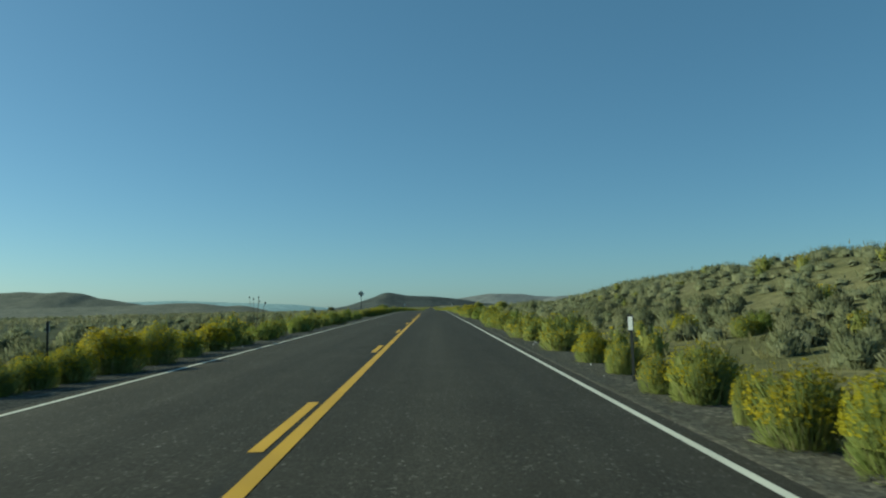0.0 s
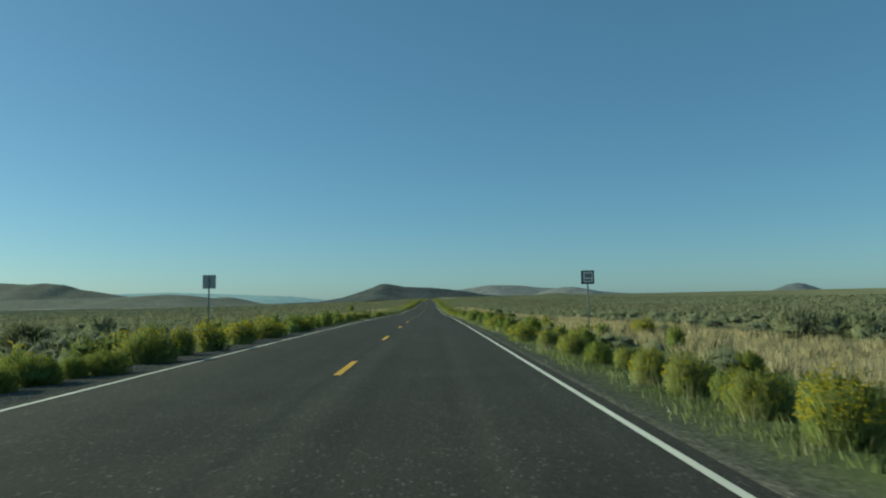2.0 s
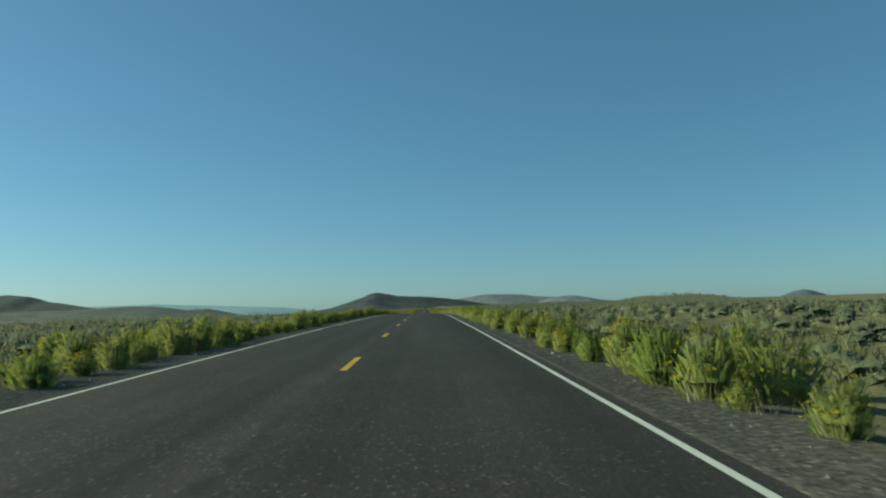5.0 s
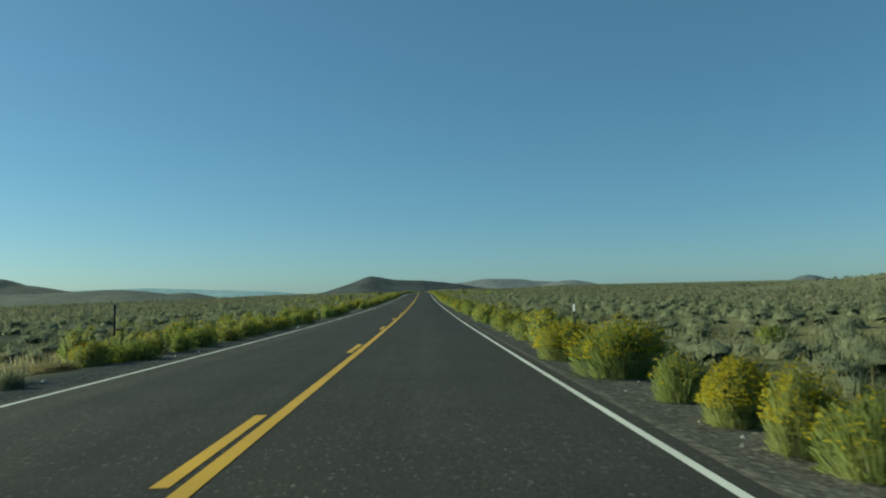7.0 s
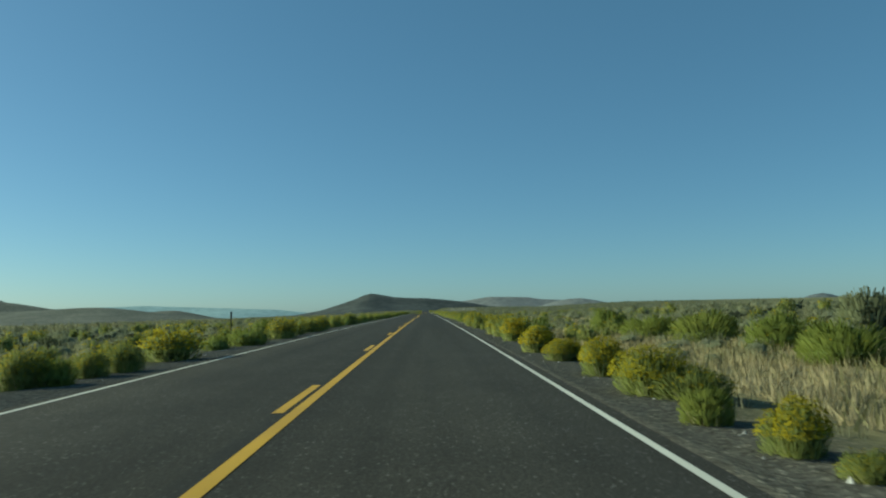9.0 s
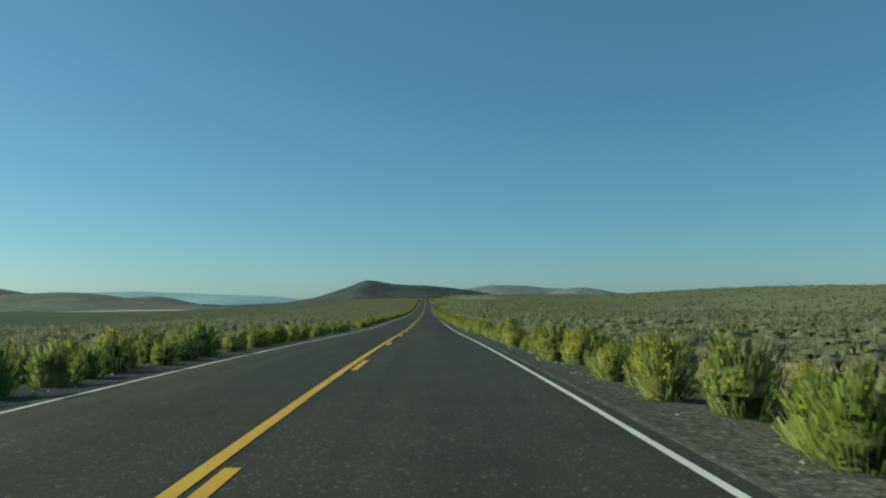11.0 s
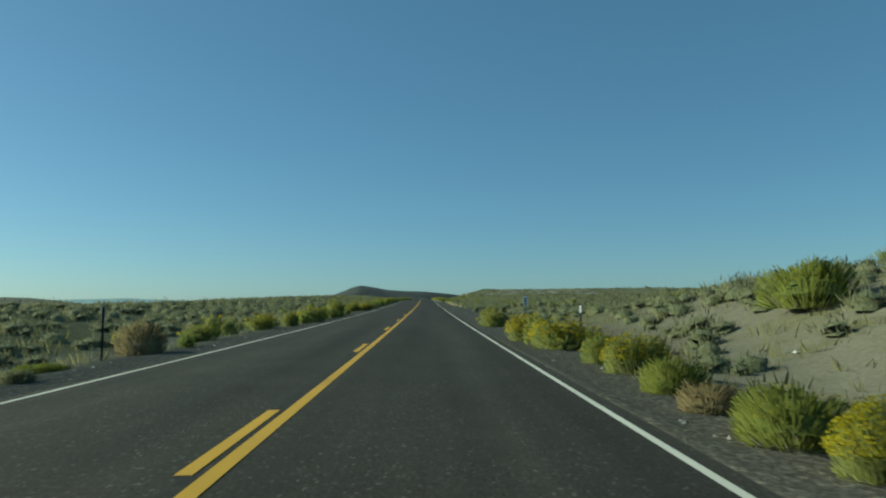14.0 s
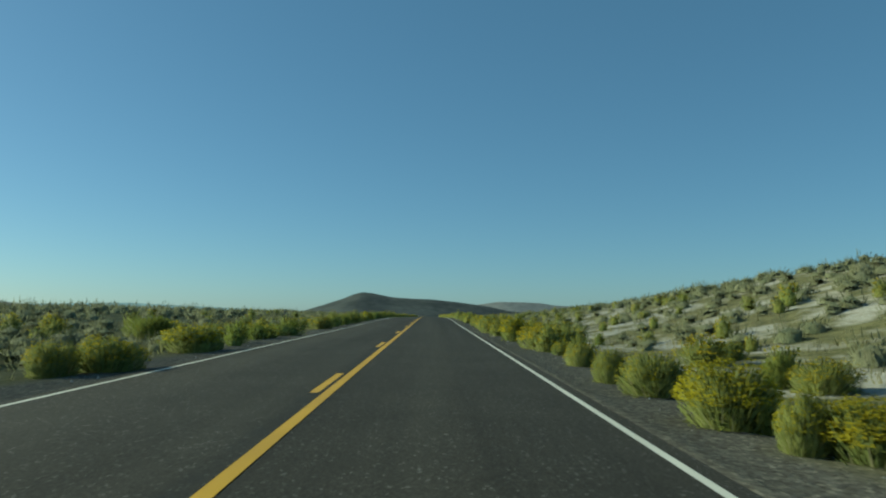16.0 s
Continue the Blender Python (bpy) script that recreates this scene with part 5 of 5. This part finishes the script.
def free_of(x, y, room=0.75):
    """Which spots keep clear of the planted shrubs, the posts and the stakes."""
    keep = np.ones(len(x), bool)
    for l, s, w in PLANTED:
        keep &= (x - l) ** 2 + (y - s) ** 2 > (room * (0.4 + 0.6 * w)) ** 2
    for l, s in CLEAR:
        keep &= ~((x > l - 4.0) & (x < l + 0.6) & (y > s - 10) & (y < s + 0.8))
    for l, s, _, _ in POSTS_R + POSTS_L:
        keep &= ~((np.abs(x - l) < 0.8) & (y > s - 9) & (y < s + 0.8))
    return keep


keep = free_of(hx, hy)
hx, hy, hs, green = hx[keep], hy[keep], hs[keep], green[keep]
front = (np.abs(hx) < 6.4) & (hy < 2110)
k1 = [brush(200 + k, 460, (50, 130, 70, 170, 90)[k], 6, 0.026, 0.024, 16, 0.12, 0.4) for k in range(5)]
k2 = [brush(220 + k, 460, (0, 6, 0, 12)[k], 6, 0.027, 0.022, 16, 0.16, 0.4) for k in range(4)]
k3 = [brush(240 + k, 190, (14, 26, 38)[k], 5, 0.038, 0.035, 8, 0.14, 0.4) for k in range(3)]
for name, which, kinds, mats, label in (
        ("rabbitbrush_hedge", front & ~green, k1, RABBIT_MATS, "long hedge of yellow-flowered rabbitbrush along the shoulders"),
        ("green_brush_hedge", front & green, k2, FRESH_MATS, "fresh green roadside brush with few flowers"),
        ("rabbitbrush_scatter", ~front & ~green, k3, RABBIT_MATS, "scattered rabbitbrush behind the roadside hedge"),
        ("green_brush_scatter", ~front & green, k3, FRESH_MATS, "scattered green brush behind the roadside hedge")):
    n = int(which.sum())
    scatter(name, kinds, spots_of(hx[which], hy[which], hs[which] * 1.05, rng.uniform(0.65, 0.95, n), len(kinds)), mats, label, "shrubs")


# ---- sagebrush on the plain, dense near the road and coarser far out ----
def field(per_m2, l0, l1, s0=-5.0, s1=2200.0):
    out = []
    for side in (-1, 1):
        n = int(per_m2 * (s1 - s0) * (l1 - l0))
        l = l0 + (l1 - l0) * rng.uniform(0, 1, n)
        s = rng.uniform(s0, s1, n)
        clump = wave(s * 1.3, l * 1.3, 70 + side) + 0.5 * wave(s * 4, l * 4, 80)
        keep = clump + rng.normal(size=n) * 0.5 > -0.32
        if side > 0:
            keep &= ~(inside(s, (1776, 1845)) & (l < 9.2)) & ~(inside(s, (200, 500)) & (l > 8.6) & (l < 15) & (rng.uniform(0, 1, n) < 0.93))
            keep &= ~(inside(s, (1932, 2070)) & (l < 16) & (rng.uniform(0, 1, n) < 0.9))
            keep &= ~(inside(s, (1695, 1790)) & (l < 12) & (rng.uniform(0, 1, n) < 0.35))
            keep &= ~(inside(s, (1490, 1600)) & (l > 7) & (l < 11.5) & (rng.uniform(0, 1, n) < 0.75))
            keep &= ~(inside(s, (1120, 1160)) & (l < 11) & (rng.uniform(0, 1, n) < 0.85))
            keep &= ~(inside(s, (-20, 40)) & (l < 10.5) & (rng.uniform(0, 1, n) < 0.7))
        else:
            keep &= ~(inside(s, (330, 500)) & (l > 8.6) & (l < 16) & (rng.uniform(0, 1, n) < 0.9))
        out.append((l[keep] * side, s[keep]))
    return np.concatenate([o[0] for o in out]), np.concatenate([o[1] for o in out])


fx, fy = field(0.5, 7.4, 15)
# thicker cover on the banks that the road cuts through
bank = [(6.7 + 20 * rng.uniform(0, 1, 800) ** 1.3, rng.uniform(1846, 1925, 800)), (9.3 + 24 * rng.uniform(0, 1, 620) ** 1.3, rng.uniform(1850, 1932, 620)), (-8 - 18 * rng.uniform(0, 1, 500), rng.uniform(1640, 1860, 500)), (-8.5 - 20 * rng.uniform(0, 1, 420), rng.uniform(1860, 2130, 420)), (9.5 + 34 * rng.uniform(0, 1, 1000) ** 1.2, rng.uniform(-5, 105, 1000)), (9 + 14 * rng.uniform(0, 1, 260), rng.uniform(1110, 1230, 260)), (11 + 18 * rng.uniform(0, 1, 120), rng.uniform(1895, 2090, 120)), (9 + 17 * rng.uniform(0, 1, 320), rng.uniform(1988, 2100, 320)), (12 + 33 * rng.uniform(0, 1, 1300), rng.uniform(1640, 1790, 1300))]
fx = np.concatenate([fx] + [q[0] for q in bank])
fy = np.concatenate([fy] + [q[1] for q in bank])
ok = free_of(fx, fy, 0.7)
fx, fy = fx[ok], fy[ok]
single = inside(fy, (4.0, 50.0)) & (np.abs(fx) < 16)
single &= np.cumsum(single) <= 220
for x, y in zip(fx[single], fy[single]):
    sz = rng.uniform(0.7, 1.4)
    ob = shrub("sagebrush", GREY[1][1][rng.randint(0, 4)], x, y, (sz, sz, sz * rng.uniform(0.55, 0.75)))
    tagged(ob, GREY[2], "shrub", GREY[3])
o = ~single
ks = [tuft(320 + k, 95, 0.032, 0.22, 5) for k in range(8)]
scatter("sagebrush_near", ks, spots_of(fx[o], fy[o], rng.uniform(0.7, 1.5, int(o.sum())), rng.uniform(0.5, 0.78, int(o.sum())), 8), SAGE_MATS, "grey-green sagebrush covering the roadside plain", "shrubs")
fx, fy = field(0.42, 15, 26)
kn = [tuft(330 + k, 46, 0.048, 0.26) for k in range(8)]
scatter("sagebrush_verge", kn, spots_of(fx, fy, rng.uniform(0.75, 1.6, len(fx)), rng.uniform(0.5, 0.75, len(fx)), 8), SAGE_MATS, "grey-green sagebrush mounds beyond the verge", "shrubs")
fx, fy = field(0.28, 26, 70)
km = [tuft(340 + k, 20, 0.085, 0.36, 3) for k in range(8)]
scatter("sagebrush_middle", km, spots_of(fx, fy, rng.uniform(0.8, 1.9, len(fx)), rng.uniform(0.4, 0.7, len(fx)), 8), SAGE_MATS, "grey-green sagebrush on the open plain", "shrubs")
fx, fy = field(0.055, 70, 230, 0, 2600)
kf = [tuft(360 + k, 10, 0.16, 0.5, 2) for k in range(8)]
scatter("sagebrush_far", kf, spots_of(fx, fy, rng.uniform(1.0, 2.4, len(fx)), rng.uniform(0.32, 0.55, len(fx)), 8), SAGE_MATS, "distant sagebrush on the open plain", "shrubs")


# ---- grass ----
def strip(n, side, l0, l1, spans):
    tot = sum(b - a for a, b in spans)
    s = np.concatenate([rng.uniform(a, b, int(n * (b - a) / tot)) for a, b in spans])
    l = rng.uniform(l0, l1, len(s)) + 0.6 * wave(s * 2, 0 * s, 91)
    keep = wave(s * 2, l * 2, 92) > -0.6
    return l[keep] * side, s[keep]


gt = [tussock(400 + k, 16, 0.26, 0.34, 0.028) for k in range(6)]
gx, gy = (np.concatenate(v) for v in zip(strip(10000, 1, 8.4, 15, [(200, 500), (1110, 1220)]), strip(900, 1, 6.4, 10, [(1122, 1175)]), strip(220, 1, 6.1, 6.8, [(1866, 1898)]), strip(2600, 1, 7.6, 12, [(1290, 1640)]), strip(1800, 1, 7.2, 11.5, [(1490, 1600)]), strip(4600, -1, 9, 16, [(170, 200), (330, 500)]), strip(900, -1, 7, 10.5, [(1500, 1620), (880, 900)])))
scatter("dry_grass", gt, spots_of(gx, gy, rng.uniform(0.7, 1.4, len(gx)), rng.uniform(0.7, 1.1, len(gx)), 6), [DRY_GRASS], "straw-coloured dry grass behind the roadside brush", "grass")
gs = [tussock(420 + k, 12, 0.2, 0.14, 0.012) for k in range(6)]
gx, gy = (np.concatenate(v) for v in zip(strip(700, 1, 4.7, 5.5, [(186, 490)]), strip(1100, 1, 5.0, 6.4, [(-20, 186), (490, 1770)]), strip(900, -1, 5.3, 6.6, [(-20, 186), (490, 2100)]), strip(1500, 1, 6, 16, [(1890, 2100)])))
scatter("pale_grass", gs, spots_of(gx, gy, rng.uniform(0.7, 1.5, len(gx)), rng.uniform(0.7, 1.2, len(gx)), 6), [PALE_GRASS], "short pale grass at the edge of the gravel", "grass")

gf = [tussock(430 + k, 9, 0.26, 0.36, 0.034) for k in range(6)]
gx, gy = (np.concatenate(v) for v in zip(strip(9500, 1, 6.0, 14, [(-10, 186), (490, 1772)]), strip(9000, -1, 6.2, 14, [(-10, 186), (490, 2120)]), strip(700, 1, 9.5, 16, [(1772, 2120)])))
scatter("bunch_grass", gf, spots_of(gx, gy, rng.uniform(0.7, 1.7, len(gx)), rng.uniform(0.6, 1.1, len(gx)), 6), [BUNCH_GRASS], "sparse olive bunch grass between the shrubs", "grass")
gv = [tussock(440 + k, 18, 0.15, 0.34, 0.02) for k in range(6)]
gx, gy = (np.concatenate(v) for v in zip(strip(10500, 1, 4.6, 8.8, [(186, 500)]), strip(6000, -1, 4.8, 9.2, [(290, 500)])))
scatter("green_grass", gv, spots_of(gx, gy, rng.uniform(0.6, 1.5, len(gx)), rng.uniform(0.6, 1.1, len(gx)), 6), [GREEN_GRASS], "low fresh green grass and weeds along the verge", "grass")

gw = [tussock(450 + k, 22, 0.42, 0.32, 0.02) for k in range(6)]
gx, gy = (np.concatenate(v) for v in zip(strip(3400, 1, 4.5, 8.6, [(362, 445)]), strip(3200, -1, 4.7, 9.0, [(322, 450)])))
scatter("tall_green_grass", gw, spots_of(gx, gy, rng.uniform(0.6, 1.3, len(gx)), rng.uniform(0.7, 1.15, len(gx)), 6), [GREEN_GRASS], "tall soft green grass along the verge", "grass")

# ---- loose stones on the shoulders ----
sr = np.random.RandomState(9)
n = 10600
stone_y = np.concatenate([sr.uniform(-10, 2150, n - 5200), sr.uniform(1905, 1990, 5200)])
stone_x = np.where((sr.uniform(0, 1, n) < 0.7) | (np.arange(n) >= n - 5200), 1, -1) * (4.3 + 1.6 * sr.uniform(0, 1, n) ** 1.3)
wide = (stone_y > 1780) & (stone_y < 2000) & (stone_x > 0)
stone_x = np.where(wide, 4.3 + 6 * sr.uniform(0, 1, n), stone_x)
octa = np.array([[0, 0, 1], [1, 0, 0], [0, 1, 0], [0, 0, 1], [0, 1, 0], [-1, 0, 0], [0, 0, 1], [-1, 0, 0], [0, -1, 0], [0, 0, 1], [0, -1, 0], [1, 0, 0]], float)
clay = (stone_y > 1905) & (stone_y < 2000) & (stone_x > 0)
stone_x = np.where(clay, 4.6 + 14 * sr.uniform(0, 1, n), stone_x)
sz = (0.018 + 0.04 * sr.uniform(0, 1, n) ** 3) * np.where(clay, 1.15, 1)
sv = octa[None] * (sz[:, None, None] * sr.uniform(0.6, 1.3, (n, 1, 3))) + np.stack([stone_x, stone_y, land_z(stone_y, stone_x) - 0.004], 1)[:, None]
tagged(new("roadside_stones", mesh_from("roadside_stones", sv.reshape(-1, 3), 3, [STONE])), "loose pale stones on the gravel shoulders", "stones", kind="stuff")


# ---- posts and signs ----
def post_shape(h, w=0.05, d=0.03, sink=0.3):
    """A rolled steel post: a flat web with two flanges."""
    bm = bmesh.new()
    for x0, x1, y0, y1 in ((-w / 2, w / 2, -0.004, 0.004), (-w / 2, -w / 2 + 0.008, 0.004, d), (w / 2 - 0.008, w / 2, 0.004, d)):
        bmesh.ops.create_cube(bm, size=1, matrix=Matrix.LocRotScale(((x0 + x1) / 2, (y0 + y1) / 2, (h - sink) / 2), None, (x1 - x0, y1 - y0, h + sink)))
    return bm


def delineator(l, s, h=1.1, lean=0.0, back=False):
    e = empty("delineator_post", l, s, float(land_z(s, l)), 180 if back else -34, (0, lean))
    part("post", post_shape(h, 0.044), DARK_STEEL, e)
    if not back:
        plate = part("reflector_plate", box(-0.052, 0.052, -0.012, -0.004, h - 0.27, h, 0.003), BLACK_PLATE, e, "black reflector backing plate")
        part("reflector", box(-0.038, 0.038, -0.018, -0.012, h - 0.25, h - 0.03, 0.002), WHITE_PLATE, plate, "white reflector")
        tagged(e, "dark steel roadside post with a white reflector plate", "delineator", "roadside delineators")
    else:
        part("reflector_plate", box(-0.05, 0.05, -0.012, -0.004, h - 0.27, h, 0.003), SIGN_BACK, e)
        tagged(e, "dark steel roadside post facing away", "delineator", "roadside delineators")
    return e


for l, s, h, lean in POSTS_R:
    delineator(l, s, h, lean)
for l, s, h, lean in POSTS_L:
    delineator(l, s, h, lean, True)


def marker_stake(l, s, top):
    """A thin white flexible stake with a slanted top."""
    g = float(land_z(s, l))
    h = float(road_z(s)) + top - g
    e = empty("marker_stake", l, s, g, -20)
    bm = box(-0.045, 0.045, -0.008, 0.008, -0.2, h, 0.003)
    for v in bm.verts:
        if v.co.z > h - 0.02 and v.co.x > 0:
            v.co.z -= 0.05
    part("stake", bm, WHITE_PLATE, e)
    part("band", box(-0.047, 0.047, -0.011, 0.011, h - 0.2, h - 0.14, 0.002), BLACK_PLATE, e, "dark band")
    tagged(e, "thin white marker stake standing in the sagebrush", "marker", "white marker stakes")


marker_stake(9.62, 847.4, 0.4)
marker_stake(30.3, 875.9, 0.5)


def diamond_plate(half, thick):
    bm = bmesh.new()
    bmesh.ops.create_cube(bm, size=1, matrix=Matrix.LocRotScale(None, None, (half * 1.414, thick, half * 1.414)))
    vert = [e for e in bm.edges if abs((e.verts[0].co - e.verts[1].co).y) > thick * 0.5]
    bmesh.ops.bevel(bm, geom=vert, offset=0.05, segments=3, affect="EDGES", profile=0.5)
    bmesh.ops.rotate(bm, verts=bm.verts, cent=(0, 0, 0), matrix=Matrix.Rotation(radians(45), 3, "Y"))
    return bm


def move(bm, x, y, z):
    bmesh.ops.translate(bm, verts=bm.verts, vec=(x, y, z))
    return bm


def curve_arrow(y):
    """Black arrow that rises and bends to the left, as a flat solid."""
    bm = bmesh.new()
    pts = [(0.13, -0.26), (0.13, -0.1), (0.11, 0.02), (0.05, 0.12), (-0.04, 0.2)]
    wdt = 0.055
    ring = []
    for k, (x, z) in enumerate(pts):
        a = pts[max(0, k - 1)]
        b = pts[min(len(pts) - 1, k + 1)]
        t = Vector((b[0] - a[0], 0, b[1] - a[1])).normalized()
        nrm = Vector((t.z, 0, -t.x)) * wdt
        ring.append((bm.verts.new((x - nrm.x, y, z - nrm.z)), bm.verts.new((x + nrm.x, y, z + nrm.z))))
    for (a, b), (c, d) in zip(ring[:-1], ring[1:]):
        bm.faces.new((a, b, d, c))
    bm.faces.new([bm.verts.new((p[0], y, p[1])) for p in ((-0.2, 0.27), (0.01, 0.30), (-0.11, 0.08))])
    bmesh.ops.recalc_face_normals(bm, faces=bm.faces)
    g = bmesh.ops.extrude_face_region(bm, geom=list(bm.faces))
    bmesh.ops.translate(bm, verts=[v for v in g["geom"] if isinstance(v, bmesh.types.BMVert)], vec=(0, 0.004, 0))
    bmesh.ops.recalc_face_normals(bm, faces=bm.faces)
    return bm


def curve_sign(l, s):
    g = float(land_z(s, l))
    top = float(road_z(s)) + 2.3 - g
    e = empty("curve_warning_sign", l, s, g, 0, (0, 1.5))
    part("post", post_shape(top + 0.5, 0.07, 0.04), STEEL, e, "galvanised steel post")
    plate = part("sign_plate", move(diamond_plate(0.64, 0.008), 0, -0.02, top), BLACK_PLATE, e, "black-bordered diamond plate")
    part("sign_face", move(diamond_plate(0.605, 0.006), 0, -0.026, top), SIGN_YELLOW, plate, "yellow sign face")
    part("arrow", move(curve_arrow(-0.036), 0, 0, top), BLACK_PLATE, plate, "black left-curve arrow")
    tagged(e, "yellow diamond curve warning sign on a steel post", "road sign")


curve_sign(8.7, 1735)


def diamond_back(l, s):
    g = float(land_z(s, l))
    top = float(road_z(s)) + 2.75 - g
    e = empty("diamond_sign", l, s, g, 180 + 12)
    part("post", post_shape(top + 0.45, 0.09, 0.05), DARK_STEEL, e, "dark steel post")
    part("sign_plate", move(diamond_plate(0.47, 0.008), 0, -0.02, top), SIGN_BACK, e, "bare metal back of the plate")
    tagged(e, "diamond road sign seen from its bare metal back", "road sign")


diamond_back(-9.0, 102)


def route_sign(l, s, back):
    g = float(land_z(s, l))
    top = float(road_z(s)) + 2.4 - g
    e = empty("route_sign", l, s, g, 180 if back else 0)
    part("post", post_shape(top + 0.25, 0.06, 0.035), STEEL, e, "galvanised steel post")
    plate = part("sign_plate", box(-0.32, 0.32, -0.026, -0.016, top - 0.33, top + 0.33, 0.004), SIGN_BACK if back else BLACK_PLATE, e, "square plate")
    if not back:
        part("sign_face", box(-0.22, 0.24, -0.031, -0.026, top - 0.24, top + 0.26, 0.002), WHITE_PLATE, plate, "white panel")
        for x0, x1 in ((-0.13, -0.05), (-0.01, 0.07), (0.10, 0.19)):
            part("number_bar", box(x0, x1, -0.035, -0.031, top - 0.02, top + 0.18), BLACK_PLATE, plate)
        part("number_bar", box(-0.16, 0.18, -0.035, -0.031, top - 0.17, top - 0.10), BLACK_PLATE, plate)
    tagged(e, "square route sign seen from its grey back" if back else "black and white square route sign on a steel post", "road sign")


route_sign(9.3, 279, False)
route_sign(-9.1, 279, True)


def mile_marker(l, s):
    e = empty("mile_marker", l, s, float(land_z(s, l)))
    part("post", post_shape(1.55, 0.05), STEEL, e)
    plate = part("sign_plate", box(-0.12, 0.12, -0.014, -0.006, 1.12, 1.6, 0.003), WHITE_PLATE, e, "white plate")
    for z in (1.2, 1.33, 1.46):
        part("number_bar", box(-0.06, 0.06, -0.018, -0.014, z - 0.035, z + 0.045), BLACK_PLATE, plate)
    tagged(e, "white mile marker plate on a short steel post", "road sign")


mile_marker(6.75, 1788)


def plastic_bottle(l, s):
    """A small clear drink bottle lying on its side."""
    e = empty("plastic_bottle", l, s, float(land_z(s, l)) + 0.033, 62)
    bm = bmesh.new()
    ring = []
    for y, r in ((-0.11, 0.02), (-0.105, 0.031), (-0.03, 0.033), (-0.02, 0.03), (0.02, 0.03), (0.03, 0.033), (0.06, 0.031), (0.095, 0.014), (0.115, 0.013)):
        ring.append([bm.verts.new((r * math.cos(k * math.pi / 6), y, r * math.sin(k * math.pi / 6))) for k in range(12)])
    for a, b in zip(ring[:-1], ring[1:]):
        for k in range(12):
            bm.faces.new((a[k], a[(k + 1) % 12], b[(k + 1) % 12], b[k]))
    bm.faces.new(ring[0])
    bm.faces.new(ring[-1][::-1])
    bmesh.ops.recalc_face_normals(bm, faces=bm.faces)
    part("body", bm, BOTTLE_PLASTIC, e, "pale clear plastic body")
    bm = bmesh.new()
    bmesh.ops.create_cone(bm, segments=12, radius1=0.016, radius2=0.016, depth=0.02, cap_ends=True, matrix=Matrix.LocRotScale((0, 0.118, 0), Euler((math.pi / 2, 0, 0)), None))
    part("cap", bm, BOTTLE_LABEL, e, "blue cap")
    bm = bmesh.new()
    bmesh.ops.create_cone(bm, segments=12, radius1=0.0335, radius2=0.0335, depth=0.045, matrix=Matrix.LocRotScale((0, 0.0, 0), Euler((math.pi / 2, 0, 0)), None))
    part("wrapper", bm, BOTTLE_LABEL, e, "blue paper wrapper")
    tagged(e, "discarded clear plastic bottle lying on the gravel shoulder", "bottle")


plastic_bottle(4.4, 1004.64)


def scrap(l, s, long, wide, turn):
    """A crumpled piece of white rubbish."""
    r = random.Random(int(s))
    e = empty("white_scrap", l, s, float(land_z(s, l)) + 0.015, turn)
    bm = bmesh.new()
    bmesh.ops.create_grid(bm, x_segments=6, y_segments=3, size=0.5, matrix=Matrix.Diagonal((long, wide, 1, 1)))
    for v in bm.verts:
        v.co += Vector((r.uniform(-0.02, 0.02), r.uniform(-0.02, 0.02), r.uniform(0, 0.07)))
    g = bmesh.ops.extrude_face_region(bm, geom=list(bm.faces))
    bmesh.ops.translate(bm, verts=[v for v in g["geom"] if isinstance(v, bmesh.types.BMVert)], vec=(0, 0, 0.008))
    bmesh.ops.recalc_face_normals(bm, faces=bm.faces)
    part("sheet", bm, WHITE_PLATE, e)
    tagged(e, "crumpled piece of white litter on bare ground", "litter")


scrap(9.48, 1765.7, 0.13, 0.1, 20)
scrap(7.45, 1821.6, 0.3, 0.06, 5)


def dry_weed(l, s):
    """Tall dead stalks with dark seed heads."""
    r = random.Random(5)
    e = empty("dry_weed", l, s, float(land_z(s, l)))
    for _ in range(5):
        a, b, h = r.uniform(-0.35, 0.35), r.uniform(-0.3, 0.3), r.uniform(1.3, 1.75)
        bm = bmesh.new()
        ax = Vector((a, b, h))
        bmesh.ops.create_cone(bm, segments=5, radius1=0.012, radius2=0.006, depth=ax.length, cap_ends=True, matrix=Matrix.Translation(ax / 2) @ ax.to_track_quat("Z", "Y").to_matrix().to_4x4())
        st = part("stalk", bm, TWIG, e)
        bm = bmesh.new()
        bmesh.ops.create_icosphere(bm, subdivisions=1, radius=0.03, matrix=Matrix.LocRotScale(ax, None, (1, 1, 1.4)))
        for v in bm.verts:
            v.co += Vector((r.uniform(-1, 1), r.uniform(-1, 1), r.uniform(-1, 1))) * 0.012
        part("seed_head", bm, BIRD_DARK, st, "dark seed head")
    tagged(e, "tall dead weed stalks with dark seed heads", "weed")


dry_weed(-5.6, 23)


for l, s, wide, high in ((30, 66, 1.8, 1.4), (33, 120, 2.2, 1.7), (-16, 262, 2.2, 1.7), (-19, 268, 2.0, 1.6), (-24, 180, 2.4, 1.8), (-11, 1085, 1.8, 1.4)):
    ob = shrub("dark_shrub", DARK[1][0][rng.randint(0, 2)], l, s, (wide, wide, high))
    tagged(ob, "large dark green desert shrub standing above the sagebrush", "shrub", "dark shrubs")
